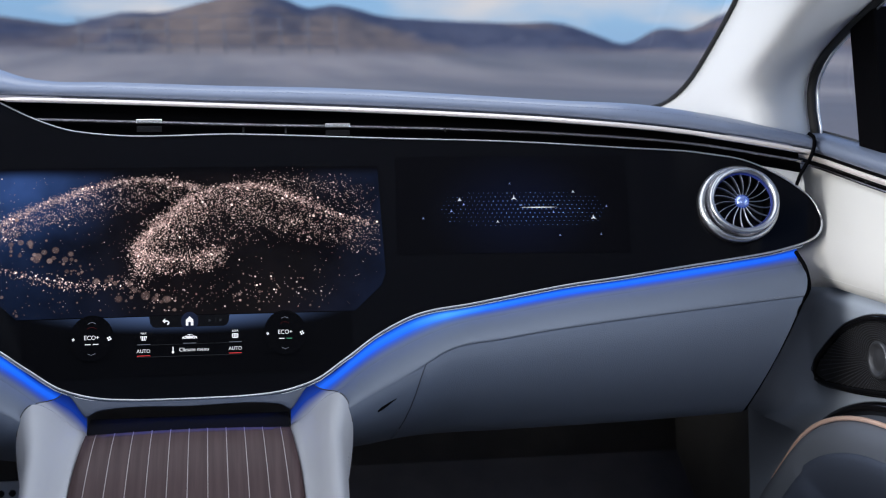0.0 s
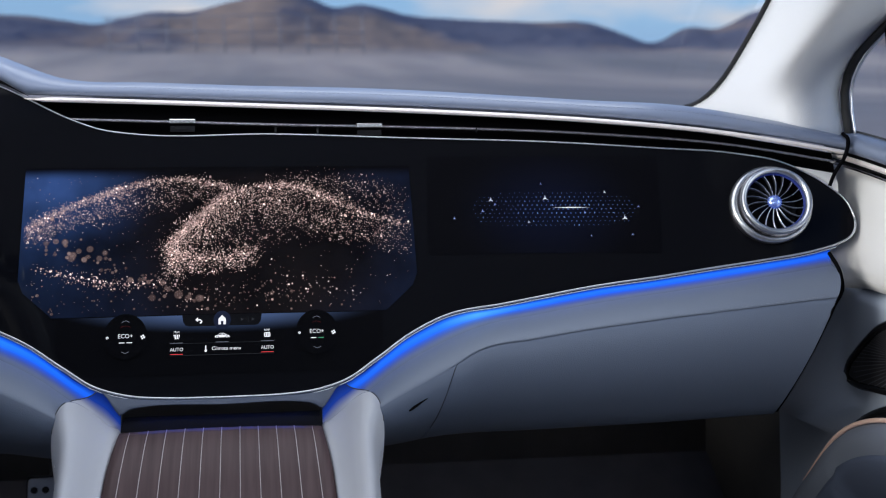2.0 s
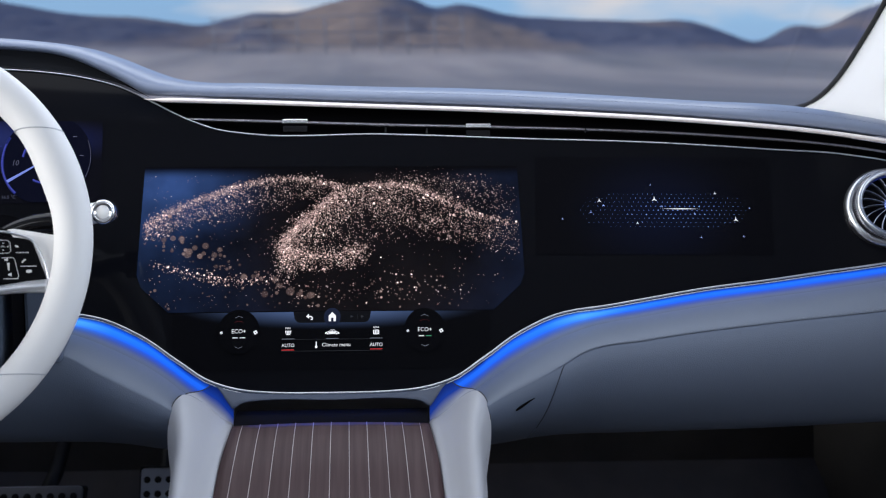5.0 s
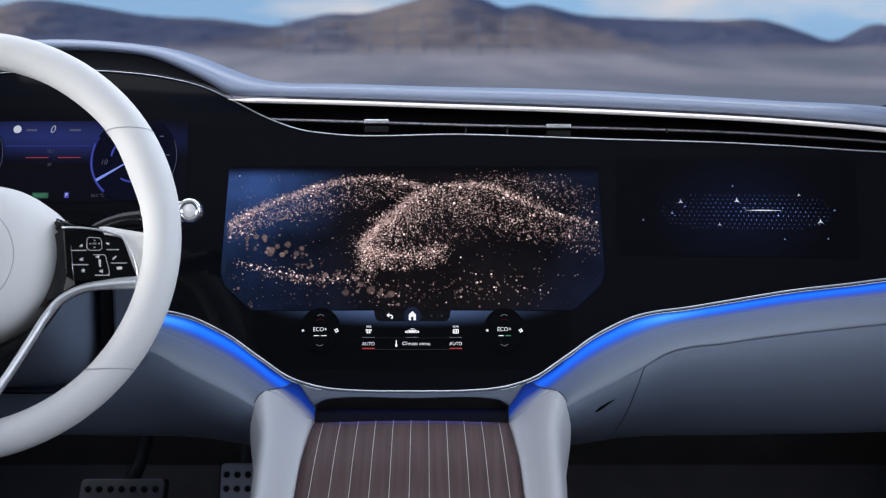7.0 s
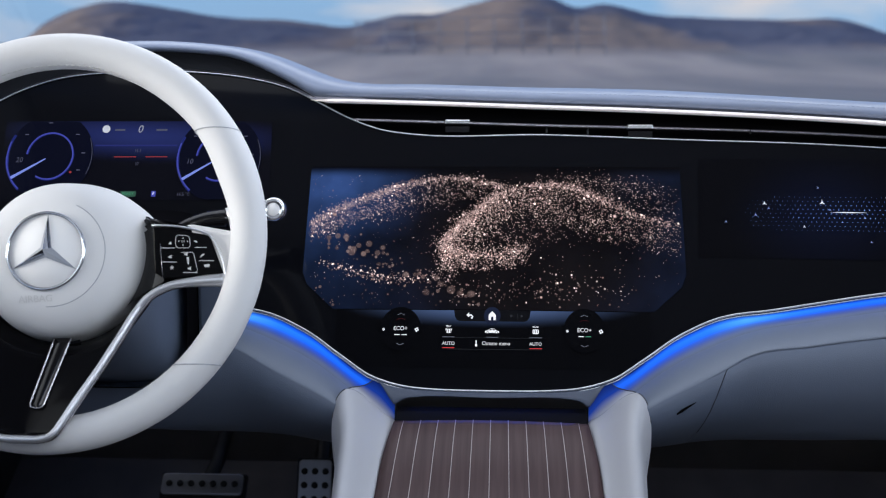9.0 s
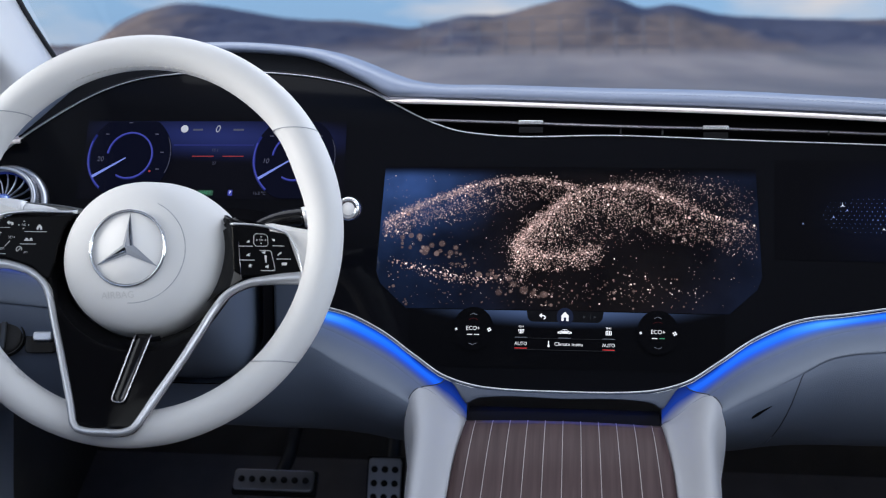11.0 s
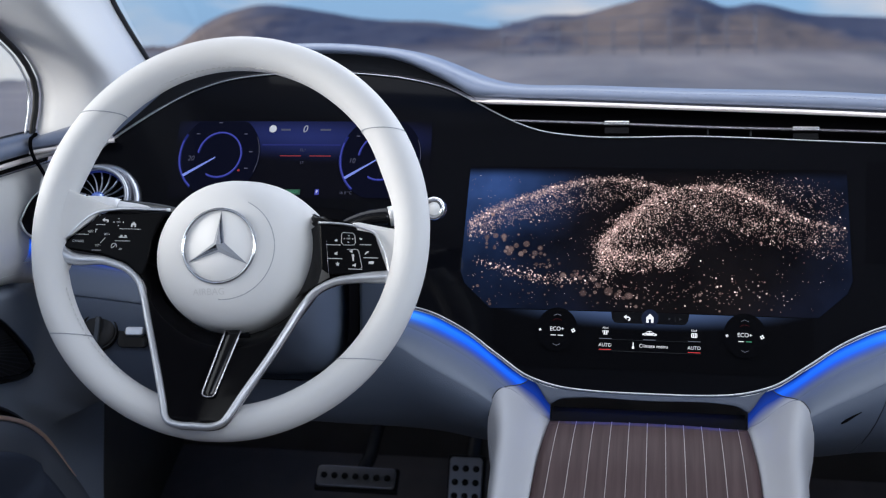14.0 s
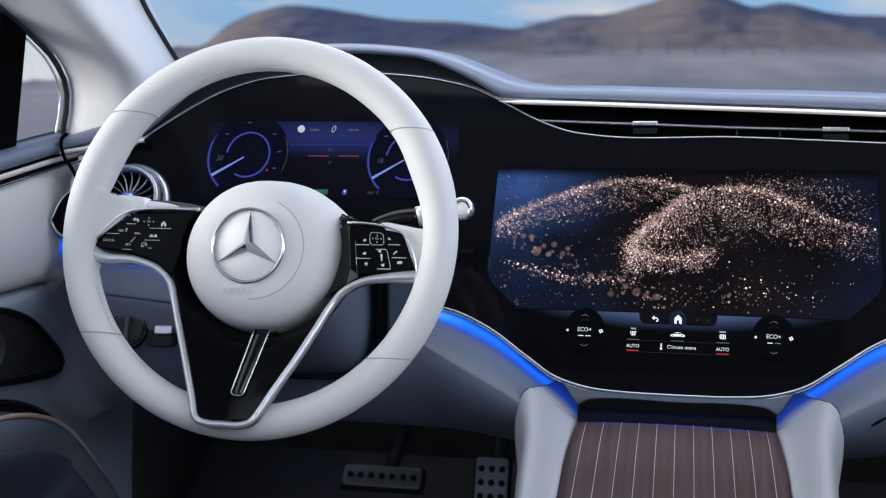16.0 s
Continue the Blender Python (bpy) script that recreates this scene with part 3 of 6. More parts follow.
def dashboard():
    root = thing("dashboard", "blue-grey leather dashboard with slot vent and glowing blue strips", "dashboard", at=V(0, .2, -.1))
    inv = root.matrix_world.inverted()

    def own(ob):
        ob.parent = root
        ob.matrix_parent_inverse = inv
        return ob

    xs = np.linspace(-.685, .685, 140)
    rows = []
    prof = [(.003, 0), (.0095, .06), (.0145, .20), (.0162, .36), (.0150, .54), (.0105, .72), (.0025, .87), (-.010, .96), (-.026, 1.0), (-.07, 1.0)]
    def brow(x):
        """How much of the section over the driver's display is the dark underside of the hood."""
        return .58 * ease((-.195 - x) / .12) * ease((x + .615) / .08)

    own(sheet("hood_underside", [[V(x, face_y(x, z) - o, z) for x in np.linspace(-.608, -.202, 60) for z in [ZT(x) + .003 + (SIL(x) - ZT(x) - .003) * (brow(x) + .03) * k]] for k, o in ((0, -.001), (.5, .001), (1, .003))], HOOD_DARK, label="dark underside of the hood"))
    for off, k in prof:
        row = []
        for x in xs:
            base = TRIM(x) + .004 if x > -.206 else ZT(x) + .0035
            if x < -.61:
                base = max(base, TRIM(-x) + .004)
            base += (SIL(x) - base) * brow(x)
            z = base + (SIL(x) - base) * k
            row.append(V(x, face_y(x, z) - off, z))
        rows.append(row)
    for y, dz in ((.2, -.004), (.34, -.014), (.52, -.028)):
        rows.append([V(x, y + .06 * (1 - x * x * 2), min(SIL(x), .262 if y > .3 else .29) + dz) for x in xs])
    own(sheet("leather_top", rows, LEATHER_BLUE, label="blue-grey leather top roll"))
    own(stitches("stitching", [face(x, TRIM(x) + (SIL(x) - TRIM(x)) * .70, .0126) for x in np.linspace(-.15, .68, 200)], .0036, .0016, .00045, THREAD_TOP, None, "blue-grey thread"))
    # slot vent over the screen
    xs = np.linspace(-.203, .684, 110)
    top = [max(TRIM(x) - .003, ZT(x) + .0012) for x in xs]
    own(sheet("air_slot", [[face(x, ZT(x) + .001, o) for x in xs] for o in (0, -.03)] + [[face(x, z, o) for x, z in zip(xs, top)] for o in (-.03, .001)], GAP, label="black slot of the air vent"))
    own(sheet("bright_trim", [[face(x, TRIM(x) + dz * min(1, .15 + (x + .207) / .03), o * min(1, .1 + (x + .207) / .04)) for x in np.linspace(-.207, .6795, 120)] for dz, o in ((-.0026, .0120), (-.0023, .0168), (.0019, .0181), (.0027, .0060))], ROSE, label="bright rose-gold trim line"))
    own(tube("slat", [face(x, SLAT(x), -.004) for x in np.linspace(-.163, .675, 120)], .0023, CHROME_DARK, label="dark chrome vent slat"))
    for x in (-.0415, .1605):
        m = face_frame(x, SLAT(x) - .0005, .001)
        own(plate("vent_tab", rounded(0, .0008, .0280, .0054, .0012), .006, CHROME, m=m @ pose(0, 0, 0, 12), bevel=.0016, base=-.003, label="silver vent tab"))
        own(plate("tab_stem", rounded(0, -.0075, .0265, .007, .001), .004, BLACK_GLOSS, m=m, base=-.004))
    for x in (.058, .104):
        m = face_frame(x, SLAT(x), -.018)
        own(plate("vent_guide", rounded(0, 0, .0022, .019, .0008), .004, GLOSS_GREY, m=m))
    own(plate("slat_joint", rounded(0, 0, .0016, .0052, .0004), .0015, BLACK_MATT, m=face_frame(.2795, SLAT(.2795), -.0028)))
    # left end piece of the trim beside the driver's vent
    own(sheet("bright_trim", [[face(x, TRIM(-x) + dz, o) for x in np.linspace(-.682, -.60, 14)] for dz, o in ((-.0026, .0120), (-.0023, .0168), (.0019, .0181), (.0027, .0060))], ROSE))
    for s in (-1, 1):
        own(sheet("backing", [[V(s * x, face_y(x, z(x)) + .012, z(x)) for x in np.linspace(.10, .64, 40)] for z in (lambda x: ZB(x) + .004, STRIP, SEAMZ)]
                  + [[V(s * x, face_y(x, LOWZ(x)) + .095, LOWZ(x) + .004) for x in np.linspace(.10, .56, 40)]], SEAM))
        # ambient light guide tucked under the screen's lower edge
        top_of = lambda x: min(ZB(x) - .0036, GROOVE(x)) if x < .16 else ZB(x) - .0036
        outer = .6515 if s > 0 else .672
        start = lambda k: .124 + .024 * k ** 1.2  # the bolster's seam crosses the guide aslant
        # down to the console's corner, emission paints its glow on the bolster's leather
        for name, mat, lo, hi, n, text in (("light_guide", GUIDE, start, lambda k: outer, 150, "glowing blue ambient light strip"), ("guide_spill", GUIDE_SPILL, lambda k: .100, start, 30, "blue glow of the light strip, painted on the bolster's tip")):
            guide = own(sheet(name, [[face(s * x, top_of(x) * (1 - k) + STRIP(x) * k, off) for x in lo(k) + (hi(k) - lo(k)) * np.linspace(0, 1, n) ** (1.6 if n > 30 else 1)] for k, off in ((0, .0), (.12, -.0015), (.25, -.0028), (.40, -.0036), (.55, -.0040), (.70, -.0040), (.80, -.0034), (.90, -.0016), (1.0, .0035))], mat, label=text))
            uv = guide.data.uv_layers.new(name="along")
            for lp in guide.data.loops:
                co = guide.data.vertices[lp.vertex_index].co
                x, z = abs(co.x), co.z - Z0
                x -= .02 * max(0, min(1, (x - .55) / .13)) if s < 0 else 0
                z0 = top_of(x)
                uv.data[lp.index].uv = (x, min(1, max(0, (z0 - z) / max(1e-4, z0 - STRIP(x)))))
        own(tube("guide_seam", [face(s * start(k), top_of(start(k)) * (1 - k) + STRIP(start(k)) * k, o + .0004) for k, o in ((.04, -.0005), (.12, -.0015), (.25, -.0028), (.40, -.0036), (.55, -.0040), (.70, -.0040), (.80, -.0034), (.90, -.0016), (1.0, .0035))], .0006, SEAM, seg=6))
        # leather roll in a half-lit tone, and the lid under it in a shaded one
        upper = [(0, .0035, 0), (.06, .0092, 0), (.14, .0155, 0), (.26, .0225, 0), (.40, .0288, 0), (.55, .0338, 0), (.70, .0374, 0), (.84, .0396, 0), (.94, .0405, 0), (.975, .0403, 0), (.99, .0399, 0), (1.0, .0391, 0)]
        rws = []
        first = .20 if s > 0 else .43
        deep = lambda x: min(1, max(0, (x - first) / .05)) ** 2
        for k, off, _ in upper:
            xr = .6525 * (1 - k) + .633 * k
            rws.append([face(s * x, STRIP(x) * (1 - k) + SEAMZ(x) * k, off + (0.0405 - off if k > .95 else 0) * (1 - deep(x))) for x in np.linspace(.116 + .026 * k, xr, 64)])
        own(sheet("upper_roll", rws, LEATHER_ROLL, label="grey leather roll"))
        own(stitches("stitching", [face(s * x, STRIP(x) * .12 + SEAMZ(x) * .88, .0405) for x in np.linspace(first + .05, .63, 120)], .0036, .0018, .0003, THREAD_GREY, None))
        lower = [(.0, .0389), (.006, .0397), (.03, .0402), (.12, .0390), (.25, .0335), (.40, .0220), (.55, .0055), (.70, -.016), (.85, -.041), (.95, -.061), (.99, -.073), (1.0, -.080), (1.0, -.12), (1.0, -.36)]
        spans = [("side_panel", .140, .140, .2350, .2035), ("glovebox_lid", .2362, .2047, .633, .597)] if s > 0 else [("knee_panel", .140, .140, .633, .597)]
        for part_name, a0, a1, b0, b1 in spans:
            rws = []
            for k, off in lower:
                rws.append([face(s * x, (SEAMZ(x) - .0001 * deep(x)) * (1 - k) + LOWZ(x) * k, off + (0.0403 - off if k < .02 else 0) * (1 - deep(x))) for x in np.linspace(a0 + (a1 - a0) * k ** .72, b0 - .086 * k + (.04 - max(off, -.08)) * .39 if b0 > .5 else b0 + (b1 - b0) * k ** .72, 50)])
            own(sheet(part_name, rws, LEATHER, label="leather panel with its shade put into a blue-grey tone"))
        if s > 0:
            own(tube("lid_handle", [face(x, z, float(np.interp((SEAMZ(x) - z) / (SEAMZ(x) - LOWZ(x)), [q[0] for q in lower], [q[1] for q in lower])) + .0004) for x, z in ((.1850, -.0825), (.1900, -.0790), (.1975, -.0742), (.2040, -.0705))], lambda k: .0003 + .0012 * math.sin(math.pi * min(1, k + .15)), GAP, label="black slit for the handle"))
        side_of = lambda k: (.633 - .086 * k + (.04 - float(np.interp(k, [q[0] for q in lower], [q[1] for q in lower]))) * .39 + .0015, SEAMZ(.633) * (1 - k) + LOWZ(.6) * k, float(np.interp(k, [q[0] for q in lower], [q[1] for q in lower])) - .002)
        own(tube("end_gap", [face(s * x, z, o) for x, z, o in smooth_curve([(.6480, .062, .004), (.6510, .0474, .014), (.648, .0300, .023)] + [side_of(k) for k in (.06, .2, .35, .5, .65, .8, .95)], 40)], .0021, GAP, seg=8))
        own(tube("end_gap", [face(s * x, z, o) for x, z, o in smooth_curve([(.6850, .1885, .004), (.6838, .183, .0165), (.6812, .176, .0195), (.6780, .169, .0200), (.6745, .162, .0190), (.6705, .153, .0120), (.6660, .143, .0060), (.6620, .132, .0015)], 24)], .0021, GAP, seg=8))
        own(sheet("end_cap", [[face(s * x, ZT(x) * (1 - k) + (.1535 - (x - .6246) * .18) * k, .0012 + .003 * math.sin(math.pi * k)) for x in np.linspace(.6265, .6700, 16)] for k in (0, .2, .5, .8, 1)], LEATHER_DOOR, label="off-white leather end piece"))
    # ledge under the screen, running up into the corner of the light strip
    xs = np.linspace(-.130, .130, 80)
    lip = level([(0, -.0772), (.080, -.0774), (.088, -.0784), (.095, -.0812), (.0995, -.0842), (.104, -.0800), (.1137, -.0675), (.121, -.0615), (.130, -.0580)])
    rows = [[face(x, ZB(abs(x)) - .001, 0) for x in xs]]
    for k, o in ((.35, .0035), (.62, .0070), (.85, .0085), (1.0, .0075)):
        rows.append([face(x, (ZB(abs(x)) - .001) * (1 - k) + lip(abs(x)) * k, o * min(1, max(.15, (.128 - abs(x)) / .03))) for x in xs])
    rows.append([face(x, lip(abs(x)) - .002, -.012) for x in xs])
    own(sheet("ledge", rows, LEATHER_SHADED, label="leather ledge under the screen, its shade put into a dark blue-grey"))
    return root


dashboard()


def screen_panel():
    root = thing("screen_panel", "full-width black glass screen panel with three lit displays", "screen", at=V(0, .05, .05))
    inv = root.matrix_world.inverted()

    def own(ob):
        ob.parent = root
        ob.matrix_parent_inverse = inv
        return ob

    us = np.sin(np.linspace(-1, 1, 181) * math.pi / 2) * .6845
    lo, hi = [ZB(abs(x)) for x in us], [max(ZT(x), ZB(abs(x)) + 1e-4) for x in us]
    own(sheet("glass", [[face(x, a + (b - a) * k) for x, a, b in zip(us, lo, hi)] for k in np.linspace(0, 1, 9)], BLACK_GLASS, label="seamless black glass"))
    ring = [(x, b) for x, b in zip(us, hi)] + [(x, a - .0008) for x, a in zip(us[::-1], lo[::-1])]
    ring = smooth_curve([(x, z, 0) for i, (x, z) in enumerate(ring) if i == 0 or math.hypot(x - ring[i - 1][0], z - ring[i - 1][1]) > 1e-5], 700)
    for _ in range(6):
        ring[1:-1] = (ring[:-2] + ring[1:-1] * 2 + ring[2:]) / 4
    turn = int(np.argmax(ring[:, 0]))
    edge_t, edge_b = [face(q[0], q[1], .0015) for q in ring[:turn + 1]], [face(q[0], q[1], .0015) for q in ring[turn:]]
    own(tube("upper_frame", edge_t, .0009, SILVER, seg=8, label="thin silver frame line"))
    own(tube("lower_frame", edge_b, .0012, SILVER, seg=8, label="silver frame line"))
    own(tube("lower_lip", [face(x, a - .0034, .001) for x, a in zip(us, lo) if abs(x) < .66], .0007, SATIN, seg=6))
    return root


SCREEN = screen_panel()

# ---- centre console ----
INNER_Z = level([(-.60, -.222), (-.25, -.184), (-.15, -.1470), (-.11, -.1215), (-.08, -.1065), (-.06, -.1015), (-.045, -.1005), (-.02, -.095), (.03, -.070)])
INNER_X = level([(-.60, .114), (-.15, .1100), (-.11, .1060), (-.08, .1010), (-.06, .0985), (-.045, .0990), (-.02, .125), (.03, .165)])
BROAD = level([(-.60, .045), (-.15, .0395), (-.11, .0465), (-.08, .0615), (-.06, .0685), (-.045, .070), (-.02, .062), (.03, .05)])
HIGH = level([(-.60, .022), (-.15, .0235), (-.11, .0309), (-.08, .0365), (-.06, .0385), (-.045, .0380), (-.02, .030), (.03, .015)])
PANEL = level([(-.60, -.225), (-.25, -.187), (-.15, -.148), (-.11, -.118), (-.08, -.1005), (-.06, -.0935), (-.043, -.0895)])



def console():
    root = thing("centre_console", "centre console with pinstriped brown wood between pale leather bolsters", "console", at=V(0, -.2, -.46))
    inv = root.matrix_world.inverted()

    def own(ob):
        ob.parent = root
        ob.matrix_parent_inverse = inv
        return ob

    wood = material("brown_open_pore_wood", (0.075, 0.05, 0.045), 0.44, spec=0.24)
    t = wood.node_tree
    co, mp, nz, rp = t.nodes.new("ShaderNodeTexCoord"), t.nodes.new("ShaderNodeMapping"), t.nodes.new("ShaderNodeTexNoise"), t.nodes.new("ShaderNodeValToRGB")
    mp.inputs["Scale"].default_value = (160, 9, 9)
    nz.inputs["Scale"].default_value, nz.inputs["Detail"].default_value = 1.0, 6
    rp.color_ramp.elements[0].position, rp.color_ramp.elements[1].position = 0.3, 0.7
    rp.color_ramp.elements[0].color, rp.color_ramp.elements[1].color = (0.051, 0.030, 0.031, 1), (0.084, 0.053, 0.055, 1)
    bp = t.nodes.new("ShaderNodeBump")
    bp.inputs["Strength"].default_value, bp.inputs["Distance"].default_value = 0.3, 0.0003
    for a, b in ((co.outputs["Object"], mp.inputs[0]), (mp.outputs[0], nz.inputs["Vector"]), (nz.outputs["Fac"], rp.inputs[0]), (rp.outputs[0], t.nodes["Principled BSDF"].inputs["Base Color"]), (nz.outputs["Fac"], bp.inputs["Height"]), (bp.outputs[0], t.nodes["Principled BSDF"].inputs["Normal"])):
        t.links.new(a, b)
    ys = np.r_[np.linspace(-.066, -.16, 18), np.linspace(-.18, -.60, 14)]
    half = lambda y: INNER_X(y) - .0005
    own(sheet("wood_panel", [[V(x, y, PANEL(y) - .003 * (x / .11) ** 2) for x in np.linspace(-half(y), half(y), 24)] for y in ys], wood, label="brown pinstriped wood veneer", thick=.002))
    # black strip in place of the wood under the ledge, for its shade
    own(sheet("shade_strip", [[V(x, y, PANEL(y) - .001) for x in np.linspace(-.0975, .0975, 12)] for y in (-.030, -.045, -.055, -.0655)], material("shade_black", (.006, .006, .008), .9, spec=.03), label="black strip put in for the shade under the ledge"))
    inlay = material("pale_metal_inlay", (0.42, 0.38, 0.38), 0.45, metal=0.6)
    for i in range(11):
        k = (i - 5) / 5
        own(tube("inlay", [V(k * (.0885 + (-.066 - y) * .09), y, PANEL(y) - .003 * (k * .85) ** 2 + .0011) for y in ys], .00046, inlay, seg=6))
    for s in (-1, 1):
        prof = [(-.02, -.9), (.0, -.35), (.02, .0), (.12, .10), (.30, .36), (.48, .70), (.63, .93), (.74, 1.0), (.85, .90), (.94, .58), (1.0, .10), (1.0, -.5), (.94, -1.1), (.80, -1.4)]
        path = smooth_curve([(a, b * .4, 0) for a, b in prof], 60)
        spot = lambda y, a, b: V(s * (INNER_X(y) + a * BROAD(y)), y, max(INNER_Z(y) + b * 2.5 * HIGH(y), -.455))
        i0, i1 = [min(range(60), key=lambda i: math.hypot(path[i][0] - prof[q][0], path[i][1] - prof[q][1] * .4)) for q in (3, 10)]
        edge = lambda i: -.039 - .054 * min(1, max(0, (i - i0) / (i1 - i0))) ** 1.35 - .002 * max(0, i - i1)
        own(sheet("bolster", [[spot(edge(i) + (-.60 - edge(i)) * k, a, b) for i, (a, b, _) in enumerate(path)] for k in np.r_[np.linspace(0, .22, 30), np.linspace(.26, 1, 10)]], LEATHER_LIT, label="console bolster in leather lightened as if lit"))
        own(sheet("bolster_end", [[spot(edge(i) + (min(-.046, edge(i) + .001) - edge(i)) * k, a, b) for i, (a, b, _) in enumerate(path) if i0 + (i1 - i0) * .30 < i <= i1 + 2] for k in np.linspace(0, 1, 16)], LEATHER_ROLL, label="leather running into the dashboard, in a half-lit tone"))
        own(sheet("console_side", [[V(s * x, y, max(INNER_Z(min(y, -.06)) + dz, -.455)) for y in np.linspace(.20, -.60, 20)] for x, dz in ((.132, -.018), (.134, -.06), (.130, -.40))], CARPET, label="black carpeted console flank"))
        own(tube("bolster_seam", [np.array(spot(edge(i), path[i][0], path[i][1])) + (0, -.0003, .0004) for i in range(i0, i1 - 3) if INNER_X(edge(i)) + path[i][0] * BROAD(edge(i)) > .1475], .0006, SEAM, seg=6))
        own(stitches("stitching", [spot(y, 1.0, .06) for y in np.linspace(-.105, -.3, 60)], .0036, .0018, .0003, LEATHER_LIT, None))


console()

# ---- doors ----
BELT = level([(-1.6, .118), (-.6, .130), (-.11, .169), (.045, .186), (.08, .189)])


def door(s):
    root = thing("car_door", "off-white leather car door with blue-grey belt roll and speaker", "car door", "front doors", at=V(s * .72, -.3, -.3))
    inv = root.matrix_world.inverted()

    def own(ob, parent=None):
        ob.parent = parent or root
        ob.matrix_parent_inverse = (parent or root).matrix_world.inverted() if parent else inv
        return ob

    front = level([(-.46, .29), (-.30, .275), (-.18, .25), (-.125, .13), (-.09, .12), (-.003, .12), (.029, .095), (.055, .09), (.19, .085)])

    def cols(z0, near=0):
        f = front(z0) + (.03 - front(z0)) * near
        return np.r_[np.linspace(f, -.30, 40), np.linspace(-.34, -1.55, 18)]

    def strip(name, levels, mat, label="", thick=.0, turned=False):
        rows = []
        for x, z, dz in levels:
            part_in = min(1, max(0, (.09 - z) / .06)) * ease((z + .19) / .06) if turned else 0
            near = ease((z + .01) / .03) * ease((.105 - z) / .03) if turned else 0
            meet = (.655 + min(0, max(z, -.125) - .02) * .07) * (1 - near) + .634 * near
            begin, reach = .038 - .056 * near, .055 - .009 * near
            rows.append([V(s * (x + (meet - x) * part_in * ease((y - begin) / reach)), y, (BELT(y) - .186 if dz else 0) + z) for y in cols(z, near)])
        return own(sheet(name, rows, mat, None, label, thick))

    strip("belt_roll", [(.702, .166, 1), (.692, .169, 1), (.687, .176, 1), (.690, .183, 1), (.700, .187, 1), (.722, .188, 1), (.745, .180, 1)], LEATHER_BLUE, "blue-grey leather roll")
    own(tube("bright_trim", [V(s * .694, y, BELT(y) - .0245) for y in cols(.16)], .0032, ROSE, flat=.6, label="rose-gold trim line"))
    strip("black_band", [(.703, .150, 1), (.701, .160, 1), (.701, .166, 1)], BLACK_GLOSS, "black gloss band")
    own(tube("lower_trim", [V(s * .697, y, BELT(y) - .0345) for y in cols(.15)], .0016, CHROME_DARK, label="dark chrome line"))
    strip("upper_panel", [(.704, .148, 1), (.699, .140, 1), (.693, .110, 1), (.686, .075, 0), (.682, .045, 0), (.684, .030, 0), (.690, .023, 0), (.704, .019, 0)], LEATHER_DOOR, "off-white leather upper panel", turned=True)
    own(stitches("stitching", [V(s * .6828, y, .0335) for y in np.linspace(.045, -.35, 100)], .0036, .0018, .0004, THREAD, None))
    strip("lower_panel", [(.704, .020, 0), (.692, .013, 0), (.692, .004, 0), (.697, -.02, 0), (.704, -.055, 0), (.712, -.09, 0), (.718, -.125, 0), (.723, -.155, 0), (.728, -.18, 0), (.74, -.30, 0), (.75, -.46, 0)], LEATHER_LOWER, "lower door panel, shade put into a blue-grey leather tone", turned=True)
    strip("front_gap", [(.716, .19, 1), (.716, .02, 0), (.722, -.09, 0), (.736, -.2, 0), (.756, -.46, 0)], SEAM)
    # loudspeaker
    sp = [(.034, -.0843), (.0246, -.0722), (.004, -.056), (-.025, -.0357), (-.055, -.0172), (-.082, -.006), (-.1126, .0034), (-.139, .008), (-.175, .009), (-.21, .0), (-.225, -.03), (-.21, -.055), (-.17, -.066), (-.12, -.0755), (-.062, -.0856), (-.0236, -.0906), (.014, -.0945), (.030, -.0922)]
    sp = [tuple(q[:2]) for q in smooth_curve([(a, b, 0) for a, b in sp + sp[:1]], 64)[:-1]]
    speaker = own(plate("speaker", sp, .006, BLACK_MATT, place=lambda u, v, w: V(s * (.696 - .18 * v - w), u, v), bevel=.001, label="black perforated speaker cover"))
    own(tube("speaker_rim", [V(s * (.6905 - .18 * b), a, b) for a, b in sp], .0046, BLACK_GLOSS, closed=True, seg=8), speaker)
    bumps = []
    for r in np.arange(.023, .16, .0036):
        n = 110
        for k in range(n):
            g = 2 * math.pi * k / n
            a, b = -.128 + r * math.cos(g), -.037 + r * .62 * math.sin(g)
            inside = False
            for (a1, b1), (a2, b2) in zip(sp, sp[1:] + sp[:1]):
                if (b1 > b) != (b2 > b) and a < (a2 - a1) * (b - b1) / (b2 - b1) + a1:
                    inside = not inside
            if inside and a > -.17:
                q = .0009 + .003 * r
                bumps.append(([V(s * (.6896 - .18 * b), a - q, b), V(s * (.6896 - .18 * b), a, b - q * .6), V(s * (.6896 - .18 * b), a + q, b), V(s * (.6896 - .18 * b), a, b + q * .6), V(s * (.6882 - .18 * b), a, b)], [(0, 1, 4), (1, 2, 4), (2, 3, 4), (3, 0, 4)]))
    own(joined("grille", bumps, GRILLE, None, "radial dotted speaker grille", "stuff"), speaker)
    own(lathe("tweeter", [(.0, .005), (.006, .0045), (.010, .003), (.013, .0032), (.0155, .0055), (.0175, .0062), (.0192, .005), (.020, -.002)], GRILLE, None, "dark grey tweeter ring and dome", 32, pose(*V(s * .6955, -.128, -.037), 0, -90 * s, 0)), speaker)
